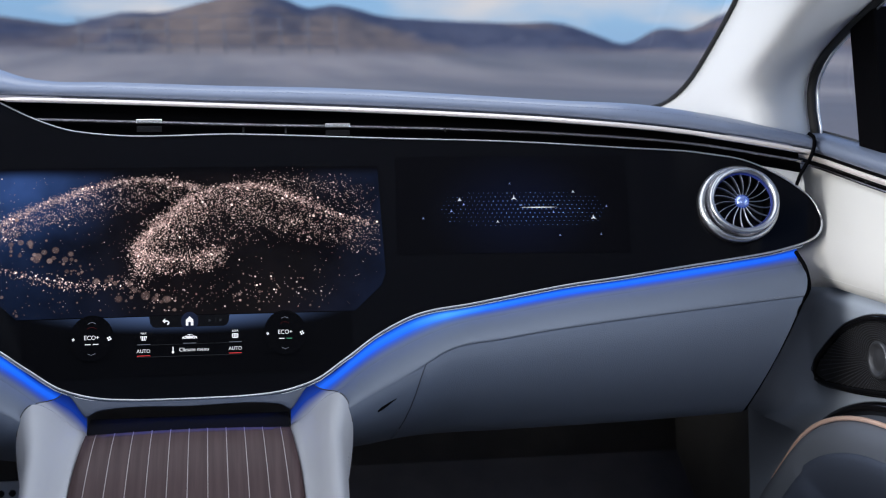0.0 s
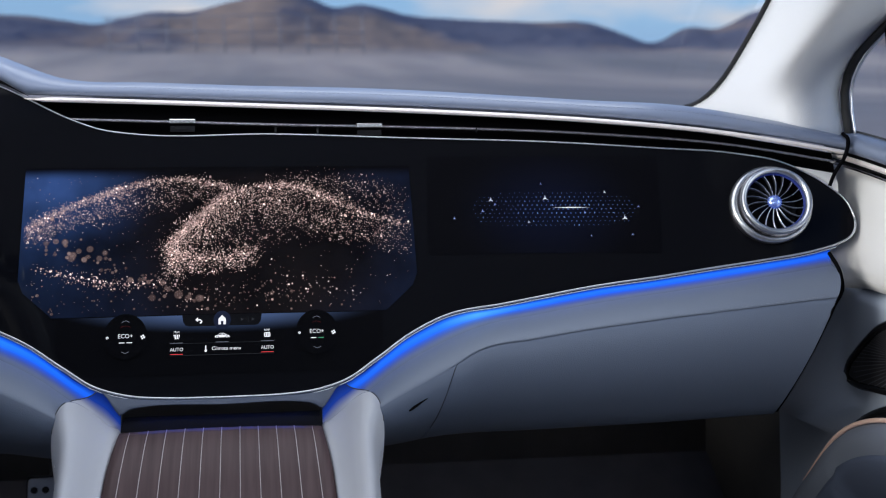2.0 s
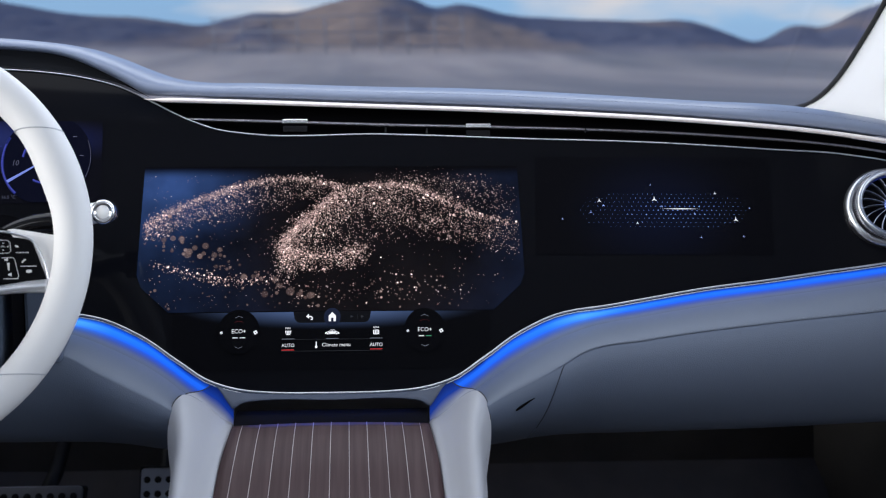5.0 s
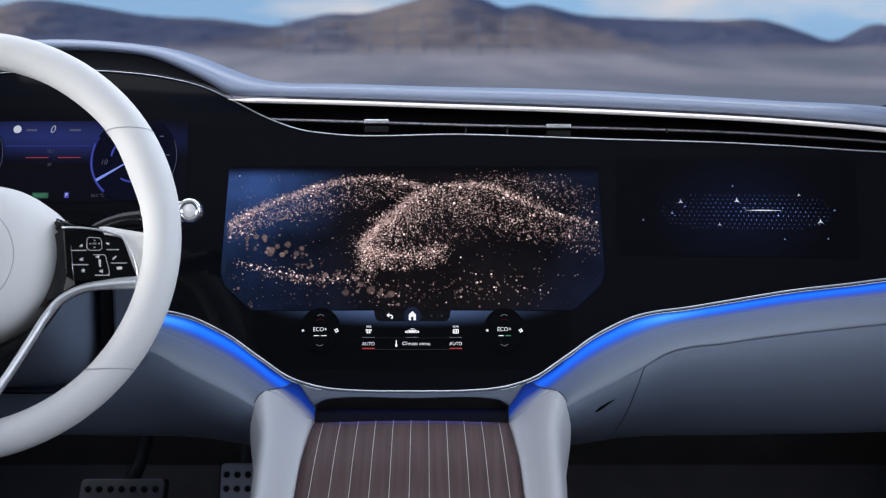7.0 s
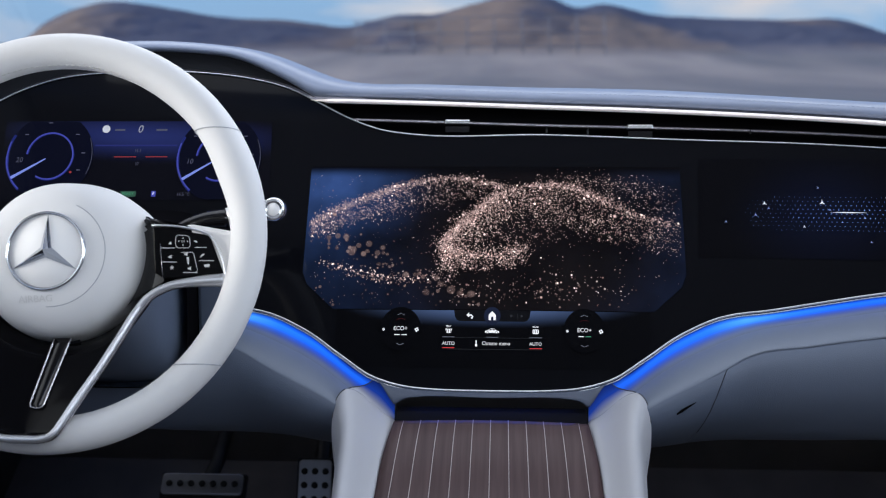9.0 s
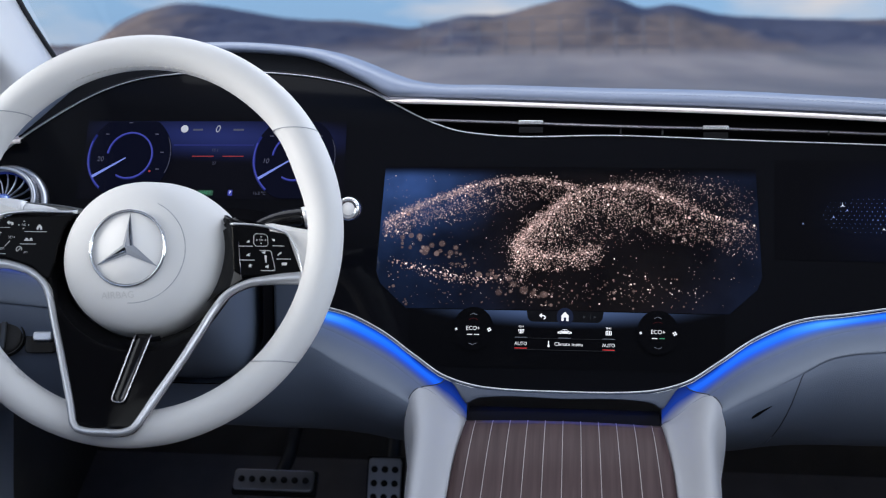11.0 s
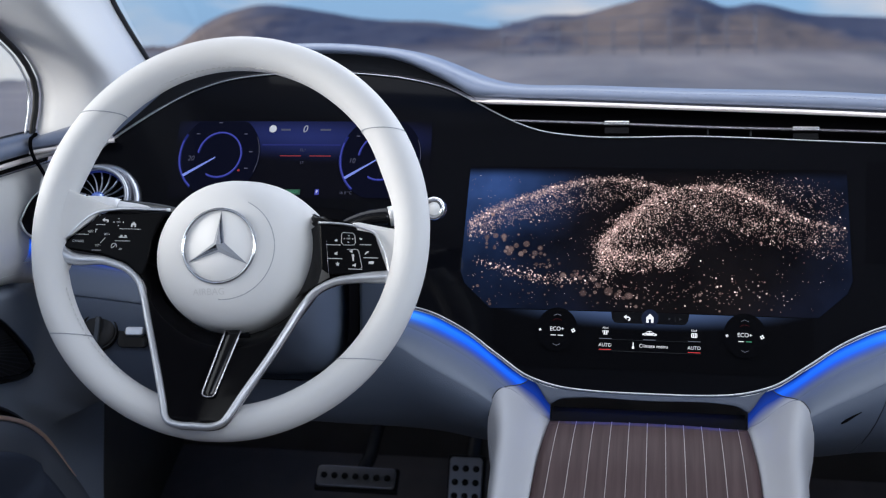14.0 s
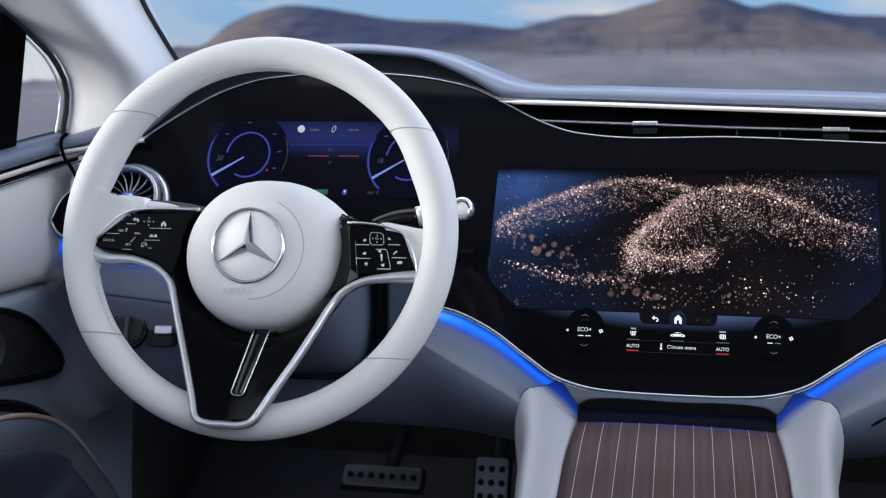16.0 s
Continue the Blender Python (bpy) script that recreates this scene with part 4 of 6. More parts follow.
    # armrest and its copper edge
    edge = smooth_curve([(.130, -.300, 0), (.110, -.265, 0), (.095, -.246, 0), (.082, -.2312, 0), (.059, -.208, 0), (.038, -.186, 0), (.012, -.161, 0), (-.027, -.134, 0), (-.058, -.120, 0), (-.088, -.110, 0), (-.123, -.102, 0), (-.164, -.097, 0), (-.24, -.094, 0), (-.40, -.10, 0), (-.8, -.11, 0)], 60) - np.array((0, .009 * (s < 0), 0))
    rows = []
    for x, d in ((.720, .006), (.700, .004), (.682, 0), (.673, -.006), (.670, -.02), (.680, -.05), (.700, -.075), (.725, -.10)):
        rows.append([V(s * x, a - (.25 * -d if a > 0 else 0), b + d) for a, b, _ in edge])
    own(sheet("armrest", rows, LEATHER_ARM, label="grey leather armrest bulge"))
    # dark sheet just proud of the armrest, put there for the recess's shade
    own(sheet("pull_shade", [[V(s * x, a - .010 - (.25 * -d if a > 0 else 0), b + d) for a, b, _ in edge] for x, d in ((.6745, -.0325), (.6715, -.034), (.6715, -.040), (.675, -.05), (.695, -.075), (.720, -.10))], LEATHER_SHADED, label="dark sheet on the armrest for the shade in the door pull"))
    own(tube("copper_edge", [V(s * .6795, a, b + .002) for a, b, _ in edge if a < .086], lambda k: .0009 + .0018 * min(1, k * 9), COPPER, seg=8, label="copper trim line"))
    own(tube("dark_edge", [V(s * .706, a, b + .011) for a, b, _ in edge if a < .075], .008, BLACK_GLOSS, seg=8))


for side in (-1, 1):
    door(side)

# ---- round air vents ----


def round_vent(x, z):
    root = thing("round_vent", "round silver turbine air vent with dark blades in the glass panel", "air vent", "round air vents")
    root.matrix_world = face_frame(x, z, .002)
    tilt = Matrix.Identity(4)
    tilt[0][2] = math.copysign(.22, x)  # the barrel is turned a little outwards
    h = .020
    lathe("base_ring", [(.0415, -.004), (.0440, .000), (.0447, .004), (.0440, .0072), (.0420, .0092), (.0398, .0096), (.0385, .0080)], VENT_METAL, root, "satin silver base ring", 72, tilt)
    lathe("barrel", [(.0378, .004), (.0378, .0145), (.0384, .0152), (.0384, .0185), (.0376, h), (.0360, h + .0008), (.0340, h - .0002), (.0326, h - .0018), (.0322, h - .0035)], VENT_METAL, root, "satin silver barrel", 72, tilt)
    lathe("throat", [(.0322, h - .0035), (.0316, h - .008), (.0314, -.002)], GAP, root, "dark throat", 64, tilt)
    lathe("light_ring", [(.0320, h - .0036), (.0313, h - .0050), (.0309, h - .0068)], VENT_GLOW, root, "blue-lit ring inside the rim", 64, tilt)
    lathe("back", [(.0314, -.002), (.02, -.003), (.0, -.003)], GAP, root, "", 48, tilt)
    knurl = []
    for i in range(96):
        g = 2 * math.pi * i / 96
        p = tilt @ pose(0, 0, 0, 0, 0, math.degrees(g))
        knurl.append(([p @ Vector(q) for q in ((.0378, -.0008, .0082), (.0378, .0008, .0082), (.0378, .0008, .0146), (.0378, -.0008, .0146), (.0392, 0, .0087), (.0392, 0, .0141))], [(0, 4, 5, 3), (4, 1, 2, 5), (0, 1, 4), (3, 5, 2)]))
    joined("knurling", knurl, CHROME_DARK, root, "knurled grip ring", "stuff")
    rows = []
    for k in np.linspace(0, 1, 8):
        r = .0075 + (.0314 - .0075) * k
        g = .20 * k * k - .05 * k
        c, sn = math.cos(g), math.sin(g)
        w = .00025 + .00025 * k
        rows.append([(r * c - a * sn, r * sn + a * c, b) for a, b in ((-w, h - .0090), (-w * .3, h - .0064), (w * .6, h - .0066), (w, h - .0105))])
    for i in range(18):
        p = tilt @ pose(0, 0, 0, 0, 0, 20 * i)
        sheet("blade", [[p @ Vector(q) for q in r] for r in rows], BLADE, root)
    lathe("hub", [(.0, h - .0025), (.0040, h - .0030), (.0068, h - .0048), (.0080, h - .0075), (.0070, h - .009)], material("frosted_blue_hub", (0.36, 0.44, 0.62), 0.22, metal=0.8, emit=(0.010, 0.09, 0.7), strength=0.28), root, "frosted blue-lit hub", 24, tilt)
    return root


round_vent(.5926, .1098)
round_vent(-.606, .1120)

# ---- steering wheel ----


def wheel_pose():
    a, b = radians(16.67), radians(1.48)
    n = Vector((math.sin(b) * math.cos(a), -math.cos(b) * math.cos(a), math.sin(a)))
    u = n.cross(Vector((0, 0, 1))).normalized()
    u = -u if u.x < 0 else u
    v = n.cross(u)
    v = v if v.z > 0 else -v
    m = Matrix((u, v, n)).transposed().to_4x4()
    m.translation = V(-.3811, -.2223, .1065)
    return m


# slightly darker white: the letters' relief shading is put into their colour
EMBOSS = material("relief_grey", (0.59, 0.595, 0.60), 0.6)


def steering_wheel():
    root = thing("steering_wheel", "white leather steering wheel with black gloss spokes and chrome trim", "steering wheel")
    root.matrix_world = wheel_pose()
    mm = lambda pts: [(a / 1000, b / 1000) for a, b in pts]

    def lift(u, v, w):
        """The black centre and its edge strips rise over the rim at their foot."""
        k = max(0, (-v - .060) / .100)
        return (u + .0095 * k, v + .0028 * k, w + .0265 * k)

    def thick(g):
        """Half thickness of the rim at the angle g: fuller at the thumb rests."""
        d = math.degrees(g) % 360
        return .0158 + .0018 * sum(math.exp(-((d - c) / 12) ** 2) for c in (22, 158)) + .0008 * sum(math.exp(-((d - c) / 20) ** 2) for c in (50, 130))

    n, seg = 144, 20
    verts = []
    for i in range(n):
        g = 2 * math.pi * i / n
        r = thick(g)
        for k in range(seg):
            q = 2 * math.pi * k / seg
            R = .1875 - .0158 + r * math.cos(q) * 1.0 - (r - .0158)
            verts.append((R * math.cos(g), R * math.sin(g), r * 1.12 * math.sin(q)))
    mesh_part("rim", verts, grid_faces(n, seg, True, True), LEATHER_WHEEL, root, "white leather rim")
    for side, v in ((-1, .1115), (1, .0970), (-1, -.0970), (1, -.1105)):
        ring = []
        for q in np.linspace(0, 2 * math.pi, 33)[:-1]:
            R = .1717 + .0162 * math.cos(q)
            g = math.asin(v / R)
            g = g if side > 0 else math.pi - g
            r = thick(g) + .0002
            R = .1717 + r * math.cos(q) - (r - .0158)
            ring.append((R * math.cos(g), R * math.sin(g), r * 1.12 * math.sin(q)))
        tube("rim_seam", ring, .0005, GREY_PLASTIC, root, seg=5, closed=True, up=(0, 1, .1))
    for a0, a1 in ((35, 137), (145, 165), (200, 236)):
        stitches("stitching", [((.1717 - .0152) * math.cos(radians(d)), (.1717 - .0152) * math.sin(radians(d)), .0070) for d in np.linspace(a0, a1, 80)], .0034, .0018, .00055, THREAD_WHITE, root)
    # airbag cover
    c = pose(.002, -.0182, 0) @ Matrix.Diagonal((1.045, 1.045, 1.0, 1))
    prof = [(.0001, .0225), (.012, .0225), (.025, .0222), (.038, .0208), (.045, .0187), (.050, .0165), (.055, .0131), (.059, .0095), (.062, .0052), (.0645, .000), (.0660, -.006), (.0672, -.014), (.0684, -.024), (.0692, -.036), (.0690, -.050)]
    flare = lambda g, h: .0125 * min(1, max(0, (.004 - h) / .034)) ** 1.1 * (math.exp(-((math.degrees(g) - 22) / 26) ** 2) + .35 * math.exp(-((math.degrees(g) - 62) / 26) ** 2))
    rings = [[c @ Vector(((q + flare(g, h)) * math.cos(g), (q + flare(g, h)) * math.sin(g), h)) for g in np.linspace(-math.pi, math.pi, 97)[:-1]] for q, h in prof]
    sheet("airbag_cover", rings, LEATHER_WHEEL, root, "smooth white airbag cover", loop_c=True)
    dome = lambda u, v: float(np.interp(math.hypot(u, v) / 1.045, [0, .025, .038, .050, .059, .0645], [.0225, .0222, .0208, .0165, .0095, 0]))
    tube("cover_seam", [(.0045 + .0465 * math.cos(g), -.016 + .0465 * math.sin(g), dome(.0025 + .0465 * math.cos(g), .0022 + .0465 * math.sin(g)) + .0003) for g in np.linspace(-1.6, 1.15, 60)], .0004, GREY_PLASTIC, root, seg=5)
    writing("airbag_word", "AIRBAG", .0085, EMBOSS, root, pose(-.0055, -.0563, .0214, 15, -1, 3) , "embossed letters, their relief shading put into a grey tone")
    e = pose(.0013, -.0148, .0224)
    tube("emblem_ring", [e @ Vector((.0332 * math.cos(g), .0332 * math.sin(g), .001)) for g in np.linspace(0, 2 * math.pi, 65)[:-1]], .0016, RING_METAL, root, "chrome emblem ring", seg=10, closed=True)
    lathe("emblem_plate", [(.0, .0004), (.0325, .0002), (.0328, -.002)], PLATE, root, "white emblem plate", 48, e)
    star, sf = [(0, 0, .0088)], []
    for i in range(3):
        g = math.pi / 2 + i * 2 * math.pi / 3
        star += [(.0318 * math.cos(g), .0318 * math.sin(g), .0008), (.0056 * math.cos(g + math.pi / 3), .0056 * math.sin(g + math.pi / 3), .0010)]
    for i in range(6):
        sf.append((0, 1 + i, 1 + (i + 1) % 6))
    mesh_part("emblem_star", [e @ Vector(q) for q in star], sf, STAR_METAL, root, "three-pointed chrome emblem", False)
    # black centre with its arms
    left = [(-166, -14), (-151, -24), (-114, -27.5), (-94, -34), (-82, -44), (-76, -57), (-70.5, -76), (-57.5, -121), (-45, -167), (-38, -175.5)]
    right = [(4, -176), (11, -170), (24, -148.5), (44, -117), (62, -86), (74, -65), (85, -51), (102, -41.5), (125, -37.5), (152, -35.5)]
    top = [(124, 10), (112, 13.5), (90, 15), (70, 24), (30, 26), (-30, 27), (-52, 22), (-90, 21), (-119, 19.5)]
    # the plate is laid out in rows so that its foot can follow the rim
    outline = mm(left + right + top)
    rows = []
    for v in np.linspace(.0265, -.1757, 60):
        cut = [a + (c - a) * (v - b) / (d - b) for (a, b), (c, d) in zip(outline, outline[1:] + outline[:1]) if b != d and min(b, d) <= v <= max(b, d)]
        if len(cut) > 1:
            well = lambda u: .034 * min(1, max(0, (.090 - math.hypot(u - .004, v + .017)) / .016)) ** 1.5
            rows.append([lift(u, v, -.005 - well(u) - .004 * math.cos(math.pi * (k - .5)) * (v < -.05)) for k, u in zip(np.linspace(0, 1, 65), np.linspace(min(cut), max(cut), 65))])
    sheet("centre_plate", rows, PLATE_BLACK, root, "black gloss centre", thick=.006)
    foot = [(-46.3, -163), (-45, -169), (-41.2, -174.5), (-34, -176.8), (-18, -177.6), (0, -177.1), (6, -175), (10.8, -170.3), (14.5, -164.5)]
    pts = [lift(*q) for q in smooth_curve([(a / 1000, b / 1000, -.001) for a, b in left[:-2] + foot + right[2:]], 180)]
    tube("chrome_edge", pts, lambda k: .0032 + .0034 * math.exp(-(k / .09) ** 2) + .0026 * math.exp(-((1 - k) / .07) ** 2), SATIN, root, "satin silver edge strip", seg=12, up=(0, 0, 1))
    tube("edge_side", [(a, b, c - .0050) for a, b, c in pts], .0036, CHROME_DARK, root, "grey side of the edge strip", seg=10, up=(0, 0, 1))
    # pads with their keys
    padl = mm([(-160, -15.5), (-127, 13.5), (-119, 17), (-58, 19.5), (-66, 8), (-71, -8), (-73, -25), (-77, -40), (-84, -38), (-94, -29), (-118, -21.5)])
    padr = mm([(86, 11), (95.9, 10), (132, 4.4), (135.5, 3.2), (138, 0.5), (150.2, -29.6), (149.6, -32.9), (99, -35.5), (90, -30)])
    plate("key_pad", padl, .003, KEY_BLACK, root, "black glass key pad", bevel=.0015, base=-.002)
    plate("key_pad", padr, .003, KEY_BLACK, root, "black glass key pad", bevel=.0015, base=-.002)
    tube("pad_edge", smooth_curve([(-.164, -.0145, .001), (-.1595, -.0105, .001), (-.122, .0195, .001), (-.113, .0208, .001), (-.056, .0215, .001)], 24), .0016, SILVER, root, "thin silver edge", seg=8)
    tube("pad_edge", smooth_curve([(.0850, .0122, .000), (.0895, .0120, .001), (.1325, .0056, .001), (.1372, .0036, .001), (.1395, .0005, .001), (.1518, -.0298, .001), (.1522, -.0345, .001)], 32), .0010, SILVER, root, "thin silver edge", seg=8)
    tube("pad_seam", [(.0937, -.0040, .0008), (.0960, -.0230, .0008), (.0975, -.0350, .0008)], .0003, CHROME_DARK, root, "thin grey line", seg=6)
    # black wall between the cover and the right-hand pad
    rows = []
    for k in np.linspace(0, 1, 9):
        row = []
        for q in np.linspace(0, 1, 44):
            g = radians(20 - 64 * q)
            row.append(((.002 + .066 * math.cos(g)) * (1 - k) + (.0925 + .0055 * q) * k, (-.017 + .066 * math.sin(g)) * (1 - k) + (.0140 - .0515 * q) * k, -.030 * (1 - k) ** 1.6 - .0010 * k))
        rows.append(row)
    sheet("inner_wall", rows, BLACK_GLOSS, root, "black gloss wall")
    # a dark ring shows beside the cover
    sheet("cover_ring", [[(.002 + r * math.cos(radians(a)), -.017 + r * math.sin(radians(a)), w) for a in np.linspace(152, 285, 40)] for r, w in ((.0672, -.024), (.0735, -.020), (.0755, -.022), (.0765, -.04))], HOOD_DARK, root, "dark grey ring")
    # leather bridges from the rim to the pads
    pad_side = smooth_curve([(-.104, .0212, 0), (-.113, .0206, 0), (-.122, .0190, 0), (-.135, .0085, 0), (-.150, -.0035, 0), (-.1595, -.0110, 0), (-.167, -.0160, 0)], 24)
    rows = []
    for k in np.linspace(0, 1, 9):
        row = []
        for q, a in zip(pad_side, np.radians(np.linspace(166, 189, 24))):
            rim_at = np.array((.163 * math.cos(a), .163 * math.sin(a), .0105))
            row.append(rim_at * (1 - k) + q * k + np.array((0, 0, -.0035 * math.sin(math.pi * k))))
        rows.append(row)
    sheet("spoke", rows, LEATHER_WHEEL, root, "white leather spoke", thick=.004)
    plate("spoke_foot", mm([(-172, -8), (-158, -12), (-152, -24), (-150, -28), (-153, -35), (-160, -47), (-172, -46), (-180, -20)]), .012, LEATHER_WHEEL, root, "white leather spoke foot", bevel=.005, base=-.012)
    plate("spoke", mm([(158, 8), (150, 9), (121, 14), (112, 13), (118, 6), (130, -30), (130, -36), (150, -38.5), (160, -45), (172, -36), (172, 0)]), .013, LEATHER_WHEEL, root, "white leather spoke", bevel=.004, base=-.0145)
    # slim chrome-edged slot in the centre plate
    slot = [(.0042 + (-.0130 - .0042) * k, -.0889 + (-.1465 + .0889) * k, -.0035) for k in np.linspace(0, 1, 12)]
    slot += [(-.0130, -.1485, -.0035), (-.0118, -.1502, -.0035), (-.0090, -.1510, -.0035), (-.0050, -.1510, -.0035), (-.0026, -.1500, -.0035), (-.0015, -.1480, -.0035)]
    slot += [(-.0010 + (.0186 + .0010) * k, -.1465 + (-.0884 + .1465) * k, -.0035) for k in np.linspace(0, 1, 12)]
    sl = [lift(*q) for q in slot]
    tube("slot_edge", sl, .0008, CHROME_DARK, root, "thin silver slot edge", seg=6)
    sheet("slot_fill", [[np.array(a) * (1 - k) + np.array(b) * k + (0, 0, -.0008) for k in (0, .5, 1)] for a, b in zip(sl[:15], sl[:-16:-1])], BLACK_GLOSS, root, "black gloss slot", thick=.0006)
    # printed signs on the pads
    def sign(text, x, y, size):
        writing("key_sign", text, size / 1000, PRINT, root, pose(x / 1000, y / 1000, .0013))

    def bars(pts):
        for x, y, w, h in pts:
            plate("key_mark", mm([(x - w / 2, y - h / 2), (x + w / 2, y - h / 2), (x + w / 2, y + h / 2), (x - w / 2, y + h / 2)]), .0003, PRINT, root, base=.0010)

    sign("CANCEL", -142.6, -9.3, 3.0)
    sign("RES/", -131.3, -.1, 3.0)
    sign("SET+", -115, -2.5, 2.9)
    sign("SET-", -123, -13, 2.9)
    sign("OK", -104.8, 9.1, 2.7)
    sign("LIM", -101, -16, 2.2)
    bars([(-104.8, 12.4, 1.2, .8), (-104.8, 5.8, 1.2, .8), (-109.4, 9.1, .8, 1.2), (-100.2, 9.1, .8, 1.2), (-126.5, .6, .6, 3.0), (-125.8, 2.0, 1.6, .6), (-99.3, -4.9, 8, .9), (-101, -3.6, 2, 1.4), (-97, -3.6, 2, 1.4),
          (-99.5, -8.4, 15, .45), (-93, 2.9, 21, .45), (-122, 6.6, 9, .45), (-140, -2.8, 14, .45), (-124, -17.5, 9, .4)])
    plate("key_mark", mm([(-92.5, 4.8), (-90.8, 4.8), (-90.8, 6.6), (-89.2, 6.6), (-89.2, 4.8), (-87.5, 4.8), (-87.5, 7.4), (-90, 9.8), (-92.5, 7.4)]), .0003, PRINT, root, base=.0010)
    plate("key_mark", mm([(-121, 11), (-118.5, 13), (-118.5, 11.8), (-114.8, 11.4), (-114.6, 9), (-116.4, 8.6), (-116.2, 10.2), (-118.5, 10.4), (-118.5, 9.2)]), .0003, PRINT, root, base=.0010)
    tube("key_mark", [((-107.4 + 2.6 * math.cos(a)) / 1000, (-13.4 + 2.6 * math.sin(a)) / 1000, .0011) for a in np.linspace(-.4, 3.9, 14)], .00035, PRINT, root, seg=4)
    tube("key_mark", [(-.1088, -.0150, .0011), (-.1055, -.0115, .0011)], .00035, PRINT, root, seg=4)
    tube("key_mark", [(-.1210, -.0108, .0011), (-.1165, -.0055, .0011)], .0003, PRINT, root, seg=4)
    bars([(100.5, -8.1, 13, .55), (129.7, -7.5, 10.5, .55), (102.3, -20.5, 13.7, .6), (135.2, -19.2, 13.3, .6), (121.5, -29.7, 12.4, .6)])
    plate("key_mark", mm([(117.6, -16.2), (119.8, -16.2), (119.9, -22.6), (118.9, -22.6)]), .0003, PRINT, root, base=.0010)
    plate("key_mark", mm([(115.4, -12.9), (116.6, -12.9), (118.2, -11.6), (118.2, -15.2), (116.6, -14.2), (115.4, -14.2)]), .0003, PRINT, root, base=.0010)
    plate("key_mark", mm([(119.0, -25.6), (120.2, -25.6), (121.8, -24.3), (121.8, -27.9), (120.2, -26.9), (119.0, -26.9)]), .0003, PRINT, root, base=.0010)
    for ring_pts in ([(107.4, -5.5), (107.2, 1.6), (108.8, 3.4), (117.4, 2.9), (119.4, 1), (120.4, -5.8), (118.8, -7.9), (109.6, -8.1), (107.4, -5.5)], [(113, -12), (122.4, -11.8), (123.8, -13.4), (127.6, -27.4), (126.6, -29.4)]):
        tube("key_frame", [(a / 1000, b / 1000, .0011) for a, b in ring_pts], .00028, PRINT, root, "thin pale key outline", seg=4)
    sign("OK", 113.9, -2.3, 2.4)
    bars([(113.9, .6, 1.2, .8), (113.9, -5.4, 1.2, .8), (110, -2.3, .8, 1.2), (117.8, -2.3, .8, 1.2)])
    for pts in ([(100.5, -5), (102.5, -2.2), (104, -3), (103.8, -5.2), (102.6, -5)], [(122.8, -2), (124.4, -.6), (124.4, -1.5), (126.8, -1.6), (126.8, -3.6), (124.4, -3.2), (124.4, -2.6)], [(100.6, -16.6), (103, -14.4), (105.6, -14), (104.2, -15.2), (105, -17.4), (102.4, -17.2)],
                [(129, -16.6), (130, -17), (131.4, -15.2), (133.6, -13.8), (133.4, -12.6), (131.6, -13), (129.8, -14.8)], [(132.6, -22.8), (133.6, -22.2), (138, -22), (139, -22.6), (138.4, -25), (133.2, -25.2)]):
        mx, my = sum(p[0] for p in pts) / len(pts), sum(p[1] for p in pts) / len(pts)
        plate("key_mark", mm([(mx + (a - mx) * .78, my + (b - my) * .78) for a, b in pts]), .0003, PRINT, root, base=.0010)
    st = []
    for i in range(10):
        r = 2.6 if i % 2 == 0 else 1.1
        st.append((105.2 + r * .8 * math.sin(i * math.pi / 5), -25.5 + r * .8 * math.cos(i * math.pi / 5)))
    plate("key_mark", mm(st), .0003, PRINT, root, base=.0010)


steering_wheel()


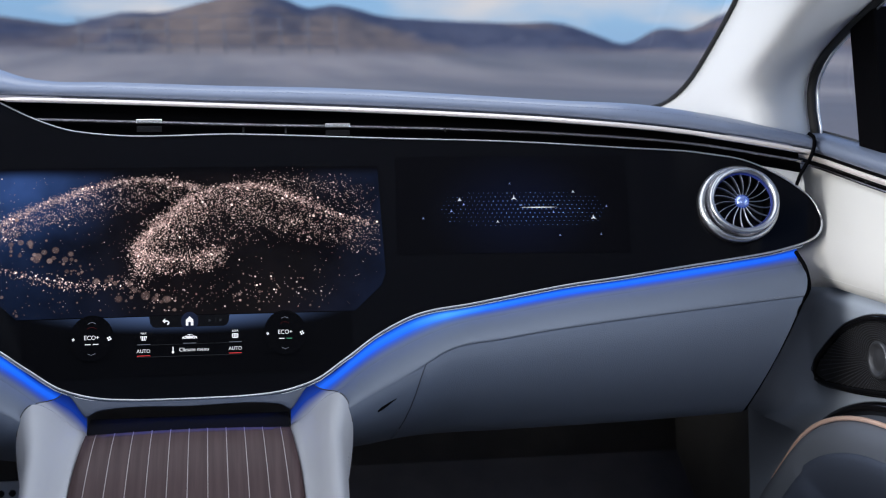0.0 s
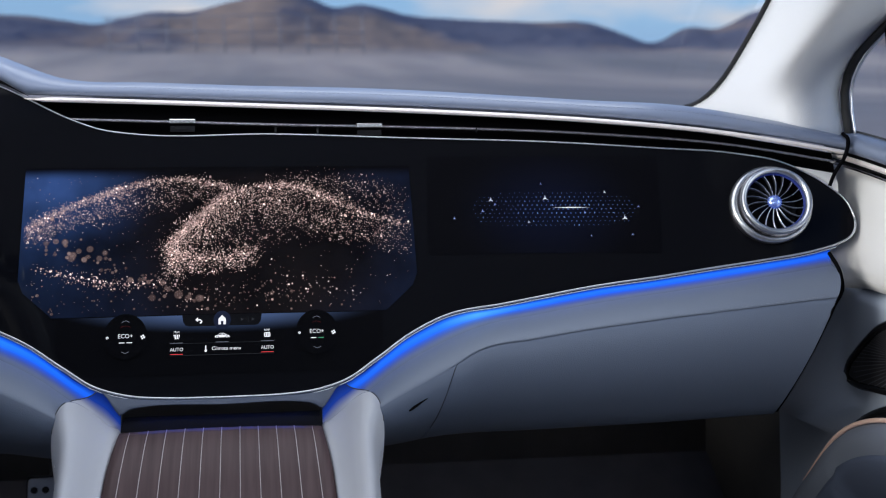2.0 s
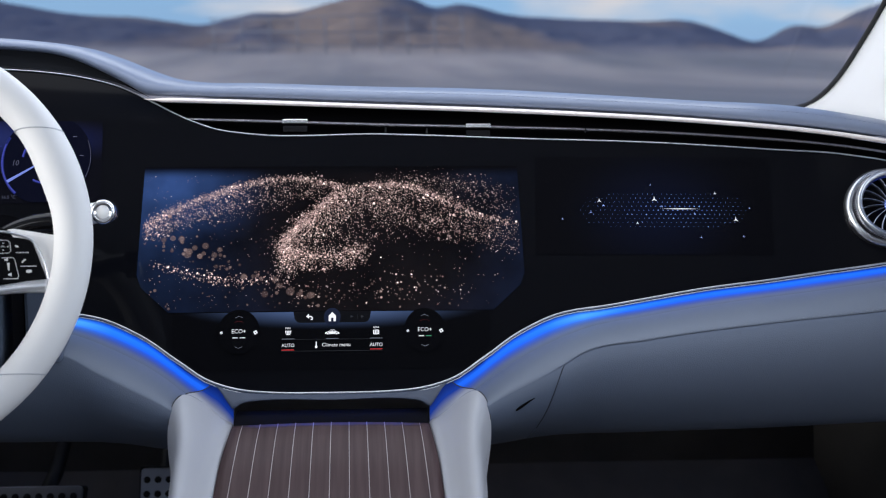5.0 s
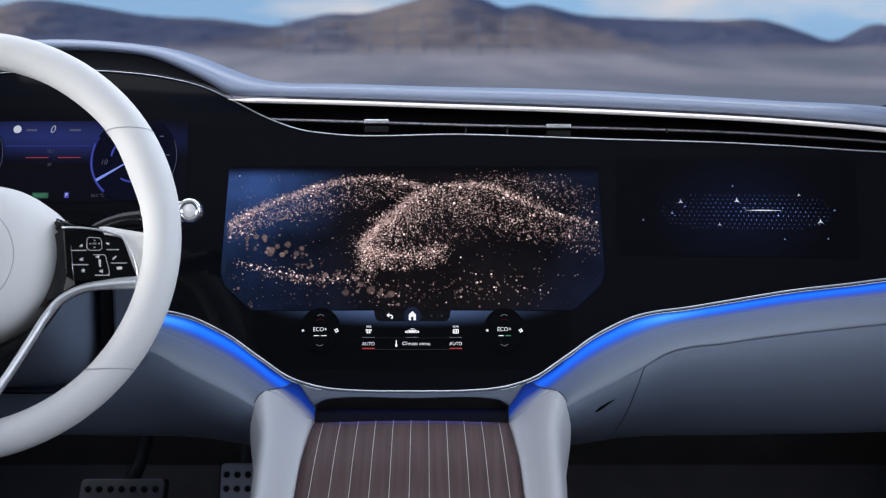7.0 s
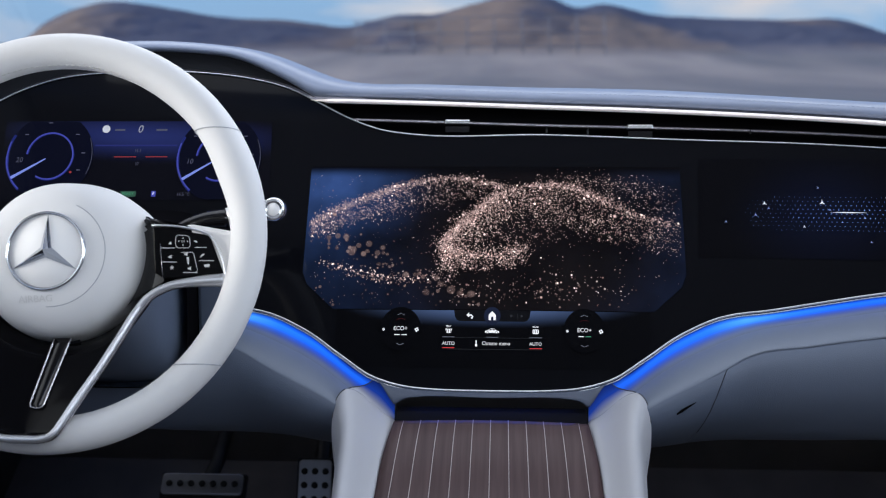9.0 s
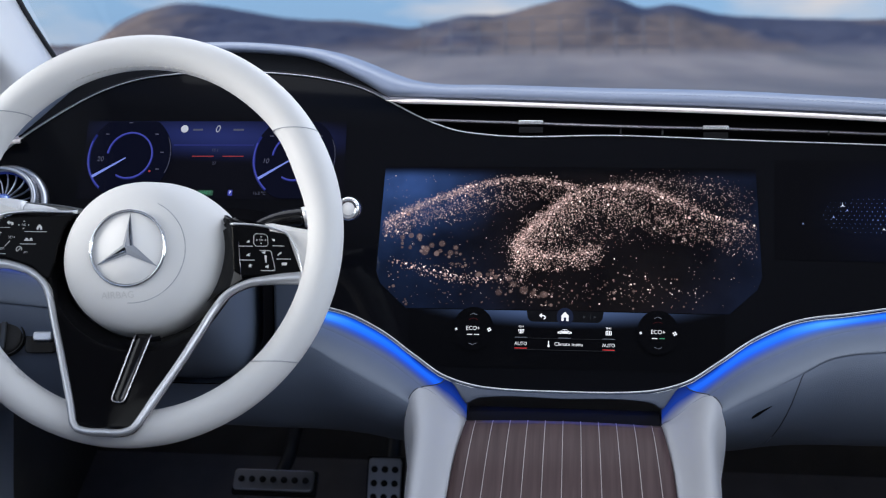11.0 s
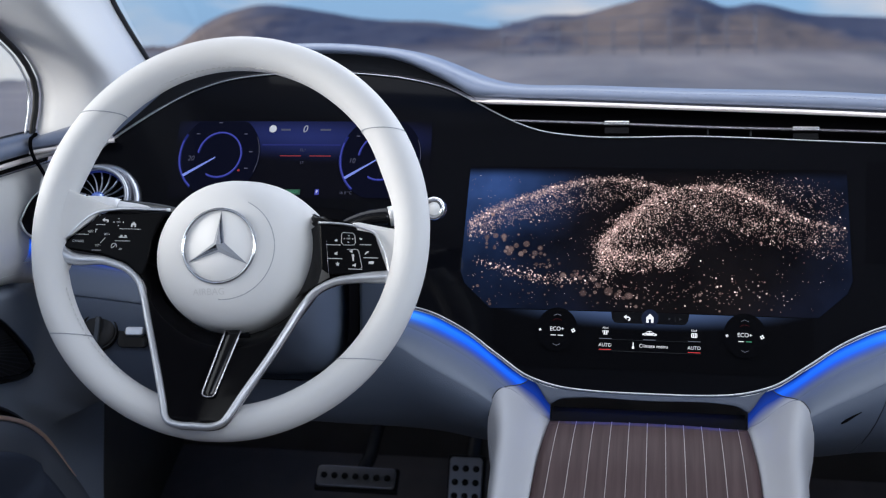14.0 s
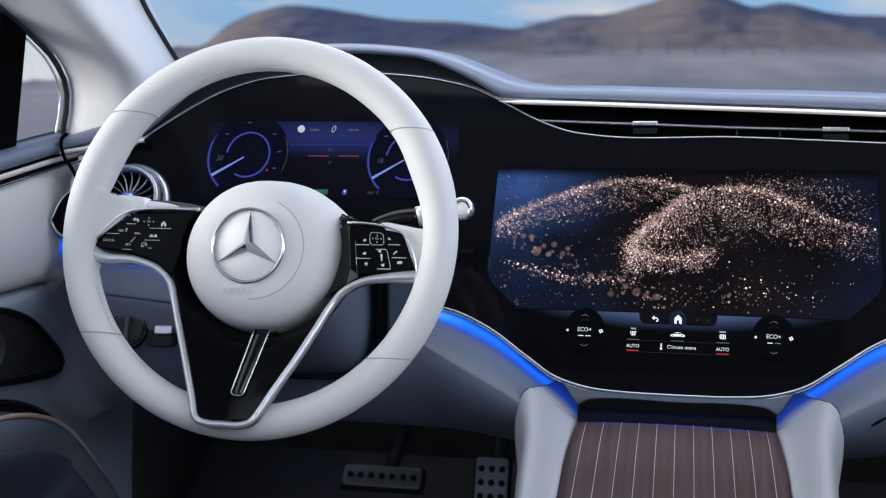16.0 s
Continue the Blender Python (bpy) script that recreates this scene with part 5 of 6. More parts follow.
def steering_column():
    root = thing("steering_column", "blue-grey steering column shroud with silver-tipped stalks", "steering column", at=V(-.381, -.12, .07))
    inv = root.matrix_world.inverted()

    def own(ob, parent=None):
        ob.parent = parent or root
        ob.matrix_parent_inverse = inv
        return ob

    def section(x, y, z, w, h):
        """A rounded box section of the shroud."""
        out = []
        for g in np.linspace(0, 2 * math.pi, 49)[:-1]:
            c, q = math.cos(g), math.sin(g)
            out.append(V(x + w * math.copysign(abs(c) ** .55, c), y, z + h * math.copysign(abs(q) ** .55, q)))
        return out

    rows = [section(-.381, y, z, w, h) for y, z, w, h in ((-.165, .050, .046, .045), (-.155, .046, .058, .057), (-.135, .040, .066, .070), (-.09, .028, .073, .082), (-.04, .020, .076, .084), (.03, .02, .076, .084))]
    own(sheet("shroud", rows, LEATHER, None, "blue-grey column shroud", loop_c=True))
    own(sheet("shroud_gap", [section(-.379, y, z - .001, w + .007, h + .006) for y, z, w, h in ((-.100, .030, .073, .081), (-.04, .020, .076, .084), (.03, .02, .076, .084))], GAP, None, "black gap round the shroud", loop_c=True))
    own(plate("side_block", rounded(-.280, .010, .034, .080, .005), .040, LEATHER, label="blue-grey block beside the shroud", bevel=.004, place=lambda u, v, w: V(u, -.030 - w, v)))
    # gear stalk with its round end key
    a, b = V(-.268, -.053, .1085), V(-.226, -.042, .1165)
    path = smooth_curve([V(-.335, -.085, .080), V(-.312, -.072, .0985), V(-.290, -.061, .1065), a], 18)
    own(tube("stalk", path, lambda k: .005 + .005 * k, BLACK_GLOSS, label="black gear stalk", seg=12))
    own(tube("stalk_grip", smooth_curve([a, V(-.250, -.048, .1125), b], 10), .0105, PALE_SILVER, label="silver stalk end", seg=16))
    d = (Vector((.05, -.9, .1))).normalized().to_track_quat("Z", "Y").to_matrix().to_4x4()
    d.translation = V(-.2205, -.052, .1175)
    own(lathe("end_key", [(.0, .006), (.0065, .006), (.0078, .0075), (.0100, .0078), (.0118, .006), (.0124, .002), (.0122, -.012), (.010, -.016)], CHROME, None, "round chrome end key", 40, d))
    own(lathe("key_face", [(.0, .0066), (.0062, .0066), (.0066, .006)], PLATE, None, "white key face", 32, d))
    # light stalk on the other side
    own(tube("light_stalk", smooth_curve([V(-.44, -.105, .102), V(-.475, -.092, .110), V(-.51, -.083, .1155), V(-.553, -.08, .1185)], 12), lambda k: .0058 - .0008 * k, GLOSS_GREY, label="dark light stalk", seg=16, flat=.8))
    own(tube("light_stalk_body", smooth_curve([V(-.505, -.082, .1135), V(-.530, -.082, .1150), V(-.556, -.082, .1165)], 8), lambda k: .0050 + .0015 * k, PALE_SILVER, label="satin silver stalk body", seg=16))
    own(tube("light_stalk_tip", smooth_curve([V(-.552, -.082, .1165), V(-.570, -.082, .1180), V(-.586, -.082, .1190)], 8), lambda k: .0082 + .0012 * math.sin(math.pi * k), PALE_SILVER, label="broad silver stalk tip", seg=20))
    own(tube("tip_ring", [V(-.5855, -.082, .1190), V(-.5880, -.082, .1191), V(-.5905, -.082, .1193)], .0098, CHROME, label="chrome end ring", seg=20))


steering_column()

# ---- switches, pedals ----


def light_switch():
    root = thing("light_switch", "round black headlight switch with a silver ring in the knee panel", "switch")
    root.matrix_world = face_frame(-.581, -.031, .030)
    lathe("ring", [(.0205, -.004), (.0215, .001), (.0205, .0035), (.0190, .004), (.0185, .002)], BLACK_GLOSS, root, "black gloss ring", 40)
    lathe("dial", [(.0, .0045), (.012, .0045), (.0165, .0035), (.0185, .0015), (.0190, -.003)], BLACK_MATT, root, "black dial", 40)
    box("grip", (-.0030, -.0150, .004), (.0030, .0150, .009), GLOSS_GREY, root, "grey grip bar", .0012)


light_switch()


def brake_button():
    root = thing("parking_brake_switch", "small black parking brake switch with a silver tongue", "switch")
    root.matrix_world = face_frame(-.546, -.032, .030)
    plate("bezel", rounded(0, 0, .034, .032, .006), .003, BLACK_GLOSS, root, "black bezel", bevel=.001, base=-.002)
    plate("tongue", rounded(.002, .001, .020, .010, .003), .006, SILVER, root, "silver tongue", bevel=.0015)


brake_button()


def pedal(name, label, x0, x1, z0, z1, y, nx, nz, lean):
    root = thing(name, label, "pedal", "pedals")
    w, h = x1 - x0, z1 - z0
    root.matrix_world = pose(*V((x0 + x1) / 2, y, (z0 + z1) / 2), 90 - lean, 0, 0)
    plate("pad", rounded(0, 0, w, h, .006), .006, STEEL, root, "dull steel pad", bevel=.0015)
    for i in range(nx):
        for k in range(nz):
            lathe("stud", [(.0, .0095), (.0036, .0092), (.0046, .0075), (.0048, .004)], RUBBER, root, "", 14, pose((i + .5) / nx * w * .94 - w * .47, (k + .5) / nz * h * .9 - h * .45, 0))
    box("backing", (-w / 2 - .003, -h / 2 - .003, -.012), (w / 2 + .003, h / 2 + .003, -.001), RUBBER, root, "black rubber backing", .002)
    tube("arm", [(0, 0, -.012), (.0, .06, -.06), (0, .22, -.12)], .011, BLACK_MATT, root, seg=8)
    return root


pedal("brake_pedal", "wide steel brake pedal with one row of black studs", -.467, -.352, -.324, -.293, .35, 7, 1, 40)
pedal("accelerator_pedal", "upright steel accelerator pedal with black rubber studs", -.276, -.229, -.40, -.272, .35, 3, 6, 20)

# ---- what the three displays show ----


def display_material(name, low, high, centre, reach, stretch=(1, 1, 1), dark_from=None):
    """A lit display: a dark ground with one soft coloured area, given in the panel's own metres."""
    m = material(name, (0.002, 0.002, 0.003), 0.06, spec=0.08)
    t = m.node_tree
    geo, sub, ln, mr, mx = (t.nodes.new("ShaderNode" + k) for k in ("NewGeometry", "VectorMath", "VectorMath", "MapRange", "Mix"))
    sub.operation = "SUBTRACT"
    sub.inputs[1].default_value = V(centre[0], face_y(*centre), centre[1])
    mul = t.nodes.new("ShaderNodeVectorMath")
    mul.operation = "MULTIPLY"
    mul.inputs[1].default_value = stretch
    ln.operation = "LENGTH"
    mr.interpolation_type = "SMOOTHSTEP"
    mr.inputs[1].default_value, mr.inputs[2].default_value = 0.0, reach
    mr.inputs[3].default_value, mr.inputs[4].default_value = 1.0, 0.0
    mx.data_type = "RGBA"
    mx.inputs[6].default_value, mx.inputs[7].default_value = (*low, 1), (*high, 1)
    b = t.nodes["Principled BSDF"]
    for a, c in ((geo.outputs["Position"], sub.inputs[0]), (sub.outputs[0], mul.inputs[0]), (mul.outputs[0], ln.inputs[0]), (ln.outputs["Value"], mr.inputs[0]), (mr.outputs[0], mx.inputs[0]), (mx.outputs[2], b.inputs["Emission Color"])):
        t.links.new(a, c)
    b.inputs["Emission Strength"].default_value = 1.0
    if dark_from:  # the picture fades out below its upper edge, and drifts like smoke
        sep, fade, nz, sm, ml = (t.nodes.new("ShaderNode" + k) for k in ("SeparateXYZ", "MapRange", "TexNoise", "MapRange", "Math"))
        fade.interpolation_type = "SMOOTHSTEP"
        fade.inputs[1].default_value, fade.inputs[2].default_value, fade.inputs[3].default_value, fade.inputs[4].default_value = Z0 + dark_from, Z0 + dark_from - .013, 0.0, 1.0
        nz.inputs["Scale"].default_value, nz.inputs["Detail"].default_value = 16, 3
        sm.inputs[1].default_value, sm.inputs[2].default_value, sm.inputs[3].default_value, sm.inputs[4].default_value = .3, .7, .35, 1.5
        ml.operation = "MULTIPLY"
        away, far, navy = (t.nodes.new("ShaderNode" + k) for k in ("VectorMath", "MapRange", "Mix"))
        away.operation = "DISTANCE"
        away.inputs[1].default_value = V(.035, face_y(.035, .075), .075)
        far.interpolation_type = "SMOOTHSTEP"
        far.inputs[1].default_value, far.inputs[2].default_value, far.inputs[3].default_value, far.inputs[4].default_value = .075, .215, 0.0, 1.0
        navy.data_type = "RGBA"
        navy.inputs[6].default_value, navy.inputs[7].default_value = (*low, 1), (.0034, .0075, .023, 1)
        for a, c in ((geo.outputs["Position"], away.inputs[0]), (away.outputs["Value"], far.inputs[0]), (far.outputs[0], navy.inputs[0]), (navy.outputs[2], mx.inputs[6])):
            t.links.new(a, c)
        for a, c in ((geo.outputs["Position"], sep.inputs[0]), (sep.outputs[2], fade.inputs[0]), (geo.outputs["Position"], nz.inputs["Vector"]), (nz.outputs["Fac"], sm.inputs[0]), (fade.outputs[0], ml.inputs[0]), (sm.outputs[0], ml.inputs[1]), (ml.outputs[0], b.inputs["Emission Strength"])):
            t.links.new(a, c)
    return m


def on_face(off):
    return lambda u, v, w: tuple(face_frame(u, v, off + w).translation)


def lit_area(name, outline, mat, parent, label, off=.0006):
    """A display area: its outline filled row by row so that it follows the curved glass."""
    zs = sorted({p[1] for p in outline})
    rows = []
    for z in np.linspace(zs[0], zs[-1], 9 if len(zs) < 3 else 13):
        cut = []
        for (a, b), (c, d) in zip(outline, outline[1:] + outline[:1]):
            if b != d and min(b, d) - 1e-9 <= z <= max(b, d) + 1e-9:
                cut.append(a + (c - a) * (z - b) / (d - b))
        rows.append([face_frame(x, z, off).translation for x in np.linspace(min(cut), max(cut), 17)])
    return sheet(name, rows, mat, parent, label)


def screen_contents():
    root = SCREEN

    def own(ob, parent=None):
        ob.parent = parent or root
        ob.matrix_parent_inverse = (parent or root).matrix_world.inverted()
        return ob

    # centre display
    pic = own(lit_area("centre_display", [(-.2045, .036), (-.170, .0068), (.170, .0068), (.2045, .036), (.2015, .1545), (-.2015, .1545)], display_material("night_picture", (.0034, .0026, .0030), (.022, .052, .165), (-.210, .140), .150, (1, 1, 1.3), .1545), None, "lit display with a drifting sparkle picture"))
    bar = own(lit_area("menu_bar", [(-.132, -.050), (.132, -.050), (.148, -.0405), (.163, -.030), (.165, -.024), (.165, .0060), (-.165, .0060), (-.165, -.024), (-.163, -.030), (-.148, -.0405)], display_material("menu_ground", (.0003, .0004, .0006), (.070, .115, .250), (0, .0120), .027, (.155, 1, 1)), None, "dark menu bar with a blue upper edge"))
    rnd = random.Random(7)

    def ridge(pts, n, spread, below, size, tail=1.6):
        """Sparks thrown along a crest, thinning out below it."""
        c = smooth_curve([(a, b, 0) for a, b in pts], 60)
        out = []
        for _ in range(n):
            k = rnd.random() * 58.99
            i = int(k)
            p = c[i] * (1 - k + i) + c[i + 1] * (k - i)
            d = -below * rnd.random() ** tail if rnd.random() < .72 else rnd.gauss(0, spread)
            out.append((p[0] + rnd.gauss(0, spread * .6), p[1] + d + rnd.gauss(0, spread * .5), size * .92 * math.exp(rnd.gauss(0, .48))))
        return out

    sparks = []
    sparks += ridge([(0, .58), (.08, .70), (.18, .80), (.30, .90), (.42, .915), (.53, .86)], 3900, .015, .15, .00027, 2.2)
    sparks += ridge([(.02, .55), (.14, .66), (.28, .74), (.38, .76)], 500, .03, .09, .00026)
    sparks += ridge([(.36, .42), (.39, .53), (.45, .68), (.53, .82), (.62, .875), (.70, .86), (.78, .79), (.88, .67), (1.0, .58)], 6400, .015, .21, .00028, 2.0)
    sparks += ridge([(.36, .44), (.41, .58), (.47, .68), (.56, .78), (.66, .80)], 2500, .03, .32, .00028, 1.1)
    sparks += ridge([(.37, .42), (.44, .38), (.52, .385), (.59, .44)], 1500, .02, .12, .00032)
    sparks += ridge([(.62, .88), (.76, .91), (.88, .89), (.98, .80)], 1500, .03, .17, .00027, 1.0)
    sparks += ridge([(.62, .72), (.72, .66), (.82, .58), (.92, .55), (1.0, .51)], 1300, .045, .13, .00028)
    sparks += ridge([(.04, .33), (.12, .27), (.22, .22), (.36, .22)], 260, .022, .05, .00045)
    sparks += ridge([(.40, .16), (.56, .15), (.72, .20), (.84, .12)], 170, .06, .12, .00044)
    sparks += [(rnd.random(), .02 + rnd.random() * .93, .00024 * math.exp(rnd.gauss(0, .4))) for _ in range(900)]
    glow = [(u, v, q * k) for u, v, q in ridge([(0, .55), (.06, .50), (.14, .43), (.22, .34), (.30, .25), (.40, .15), (.50, .08)], 80, .040, .07, .0019) + [(rnd.random() * .8 + .02, rnd.random() * .20, .0012 * math.exp(rnd.gauss(0, .3))) for _ in range(40)] for k in (1.0, .84, .66)]

    sparks = [q for q in sparks if rnd.random() > .6 * max(0, (q[0] - .68) / .32)]

    def spark_mesh(name, pts, mat, off, label, step=False):
        pieces = []
        for u, v, r in pts:
            x, z = -.2 + .4 * u, .0075 + .146 * v
            if not (-.2 < x < .2 and .0080 < z < .1535) or (z < .036 and abs(x) > .17 + .034 * (z - .0068) / .029):
                continue
            m = face_frame(x, z, off + (len(pieces) % 300 * 1e-6 if step else 0))
            seg = 6 if r < .0007 else 16
            pieces.append(([m @ Vector((r * math.cos(g), r * math.sin(g), 0)) for g in np.linspace(0, 2 * math.pi, seg + 1)[:-1]], [tuple(range(seg))]))
        return own(joined(name, pieces, mat, None, label, "stuff"), pic)

    def spark_material(name, dark, light, strength):
        m = material(name, (0, 0, 0), 0.5)
        t = m.node_tree
        geo, rp = t.nodes.new("ShaderNodeNewGeometry"), t.nodes.new("ShaderNodeValToRGB")
        rp.color_ramp.elements[0].color, rp.color_ramp.elements[1].color = (*dark, 1), (*light, 1)
        rp.color_ramp.elements[0].position, rp.color_ramp.elements[1].position = 0.0, 1.0
        for p, k in ((.50, .12), (.82, .42)):
            rp.color_ramp.elements.new(p).color = (*[a * (1 - k) + b * k for a, b in zip(dark, light)], 1)
        b = t.nodes["Principled BSDF"]
        t.links.new(geo.outputs["Random Per Island"], rp.inputs[0])
        t.links.new(rp.outputs[0], b.inputs["Emission Color"])
        b.inputs["Emission Strength"].default_value = strength
        return m

    def see_through(m, share):
        """The discs overlap like drops of light: each covers what is behind it only in part."""
        t = m.node_tree
        clear, mix = t.nodes.new("ShaderNodeBsdfTransparent"), t.nodes.new("ShaderNodeMixShader")
        mix.inputs[0].default_value = share
        for a, c in ((clear.outputs[0], mix.inputs[1]), (t.nodes["Principled BSDF"].outputs[0], mix.inputs[2]), (mix.outputs[0], t.nodes["Material Output"].inputs[0])):
            t.links.new(a, c)
        return m

    spark_mesh("spark_cloud", sparks, spark_material("copper_sparks", (.085, .040, .036), (1.0, .76, .72), 2.1), .0026, "fine copper-coloured sparks")
    spark_mesh("soft_spark_cloud", glow, see_through(spark_material("soft_copper_sparks", (.10, .056, .052), (.55, .38, .35), 1.0), .16), .0029, "large soft copper discs", True)

    # menu keys
    def flat(name, poly, mat, off=.0030, label=""):
        return own(plate(name, poly, .0002, mat, None, label, place=on_face(off)), bar)

    def word(text, x, z, size, mat=ICON, slant=0.0, parent=None, wide=.90):
        return own(writing("word", text, size, mat, None, face_frame(x, z, .0034) @ Matrix.Diagonal((wide, 1, 1, 1)), "", slant), parent or bar)

    def line(x, z, w, h, mat=ICON, parent=None, off=.0030):
        return own(plate("line", [(x - w / 2, z - h / 2), (x + w / 2, z - h / 2), (x + w / 2, z + h / 2), (x - w / 2, z + h / 2)], .0002, mat, None, "", place=on_face(off)), parent or bar)

    RED_FAINT = material("very_faint_red", (0, 0, 0), .5, spec=.05, emit=(.11, .014, .018), strength=.6)
    LINE_FAINT = material("very_faint_line", (0, 0, 0), .5, spec=.05, emit=(.03, .034, .042), strength=.7)
    dark = material("dark_key_ground", (.001, .001, .001), .06, spec=.25, emit=(.0012, .0014, .0030), strength=1.0)
    dial = material("dial_ground_black", (.0020, .0020, .0030), .06, spec=.08, emit=(.0003, .0004, .0006), strength=1.0)
    ring_dark = material("blue_black_key", (.002, .002, .003), .06, spec=.25, emit=(.006, .010, .028), strength=1.0)
    flat("key_ground", [(-.0405, .0058), (.0405, .0058), (.0392, -.0012), (.0370, -.0042), (.0340, -.0052), (-.0340, -.0052), (-.0370, -.0042), (-.0392, -.0012)], dark, .0027)
    flat("home_key", circle(0, .0002, .0088, 32), ring_dark, .0030)
    flat("home_sign", [(-.0038, -.0042), (-.0012, -.0042), (-.0012, -.0008), (.0012, -.0008), (.0012, -.0042), (.0038, -.0042), (.0038, .0012), (0, .0048), (-.0038, .0012)], ICON, .0034)
    flat("back_sign", [(-.0272, .0008), (-.0244, .0032), (-.0244, .0014), (-.0218, .0012), (-.0200, -.0006), (-.0206, -.0026), (-.0226, -.0030), (-.0226, -.0020), (-.0212, -.0012), (-.0220, .0000), (-.0244, .0000), (-.0244, -.0016)], ICON, .0034)
    for x in (.0205, .0315):
        flat("skip_sign", [(x - .0015, -.0012), (x + .0015, .0002), (x - .0015, .0016)], LINE_FAINT, .0034)
    line(.0265, .0002, .0003, .0050, LINE_FAINT)
    for s in (-1, 1):
        x = s * .0966
        flat("dial_ground", circle(x, -.0132, .0215, 40), dial, .0027)
        word("ECO+", x, -.0130, .0064)
        line(x - .0036, -.0190, .0056, .0008, ICON)
        line(x + .0040, -.0190, .0056, .0008, ICON_GREEN if s > 0 else ICON)
        for z, d in ((.0010, 1), (-.0282, -1)):
            own(tube("chevron", [face_frame(x + a, z + d * b, .0032).translation for a, b in ((-.0038, -.0007), (0, .0009), (.0038, -.0007))], .00024, ICON_DIM, seg=4), bar)
        own(tube("arc_mark", [face_frame(x + .0075 * math.cos(g), -.0105 + .0075 * math.sin(g), .0031).translation for g in np.linspace(.9, 2.25, 9)], .00016, RED_FAINT, seg=4), bar)
        for dx, r in ((-.0178, .0014), (.0172, .0022)):
            for i in range(4):
                g = math.pi / 4 + i * math.pi / 2
                flat("fan_sign", circle(x + dx + r * .66 * math.cos(g + .5), -.0140 + r * .60 * math.sin(g + .5), r * .42, 10), ICON, .0032)
        u = s * .0457
        word("AUTO", u, -.0272, .0053)
        line(u, -.0314, .0128, .0006, ICON_RED)
        line(u, -.0208, .0130, .0004, ICON_DIM)
        # screen-heating signs
        word("MAX" if s < 0 else "REAR", u, -.0105, .0030)
        if s < 0:
            flat("heat_sign", [(u - .0034, -.0130), (u + .0034, -.0130), (u + .0021, -.0170), (u - .0021, -.0170)], ICON, .0032)
        else:
            flat("heat_sign", rounded(u, -.0150, .0064, .0044, .0010, 3), ICON, .0032)
        for d in (-.0018, 0, .0018):
            line(u + d, -.0150, .0006, .0032, dark, None, .0036)
    flat("car_sign", [(-.0075, -.0165), (-.0072, -.0148), (-.0045, -.0142), (-.0020, -.0124), (.0022, -.0124), (.0046, -.0142), (.0072, -.0148), (.0075, -.0165)], ICON, .0032)
    for pts in ([(-.0040, -.0141), (-.0018, -.0129), (-.0004, -.0129), (-.0004, -.0141)], [(.0004, -.0141), (.0004, -.0129), (.0020, -.0129), (.0038, -.0141)]):
        flat("car_pane", pts, dark, .0036)
    for dx in (-.0047, .0047):
        flat("car_wheel", circle(dx, -.0163, .0013, 14), dark, .0036)
        flat("car_hub", circle(dx, -.0163, .0008, 12), ICON, .0040)
    line(0, -.0208, .0130, .0004, ICON_DIM)
    line(0, -.0326, .105, .0003, LINE_FAINT)
    line(0, -.0214, .105, .0002, LINE_FAINT)
    word("Climate menu", .0042, -.0270, .0054, ICON, 0.0, None, .97)
    line(-.0166, -.0258, .0011, .0042, ICON)
    flat("bulb_sign", circle(-.0166, -.0288, .0013, 12), ICON, .0032)

    # passenger display
    side = own(lit_area("passenger_display", [(.218, .062), (.470, .062), (.476, .164), (.222, .164)], display_material("dark_blue_ground", (.0004, .0005, .0009), (.0012, .0024, .0100), (.350, .107), .085, (.75, 1, 1)), None, "dark blue passenger display with tiny lights"))
    pts = []
    for j in range(-4, 5):
        for i in range(-19, 20):
            x, z = .357 + (i + .5 * (j % 2)) * .0052, .107 + j * .0042
            keep = math.exp(-((x - .357) / .080) ** 4 - ((z - .107) / .016) ** 4)
            if keep > .22:
                pts.append((x, z, .00085 * (.35 + .75 * math.exp(-((x - .372) / .060) ** 2 - ((z - .107) / .014) ** 2))))

    def tri(x, z, r, off):
        m = face_frame(x, z, off)
        return ([m @ Vector((r * math.cos(g), r * math.sin(g), 0)) for g in (math.pi / 2, math.pi * 7 / 6, -math.pi / 6)], [(0, 1, 2)])

    own(joined("light_grid", [tri(x, z, r, .0028) for x, z, r in pts], spark_material("blue_grid_lights", (.030, .065, .24), (.28, .48, 1.0), 2.0), None, "grid of tiny blue lights", "stuff"), side)
    for x, z, r in ((.2888, .1168, .0034), (.3483, .1183, .0040), (.4336, .0974, .0040), (.4141, .1246, .0022), (.3284, .0936, .0024), (.2789, .1050, .0018), (.2478, .0978, .0016), (.4494, .1091, .0014), (.3452, .1335, .0014), (.4400, .0800, .0014), (.3950, .0790, .0014), (.2930, .1120, .0016), (.3560, .1110, .0014), (.3905, .1035, .0016)):
        star = []
        for i in range(6):
            q = (r if i % 2 == 0 else r * .20) * (.84 if r > .002 else 1)
            star.append((x + q * math.cos(math.pi / 2 + i * math.pi / 3), z + q * math.sin(math.pi / 2 + i * math.pi / 3)))
        own(plate("bright_light", star, .0002, ICON if r > .002 else ICON_PALE, None, "", place=on_face(.0030)), side)
    own(plate("light_streak", [(.355, .1085), (.372, .1089), (.378, .1089), (.396, .1085), (.378, .1080), (.372, .1080)], .0002, ICON, None, "pale blue streak of light", place=on_face(.0030)), side)

    # driver's display
    inst = own(lit_area("driver_display", [(-.543, .118), (-.246, .118), (-.249, .2035), (-.541, .2035)], display_material("instrument_ground", (.0014, .0016, .0036), (.013, .020, .100), (-.392, .187), .034, (.16, 1, 1)), None, "dark blue instrument display"))
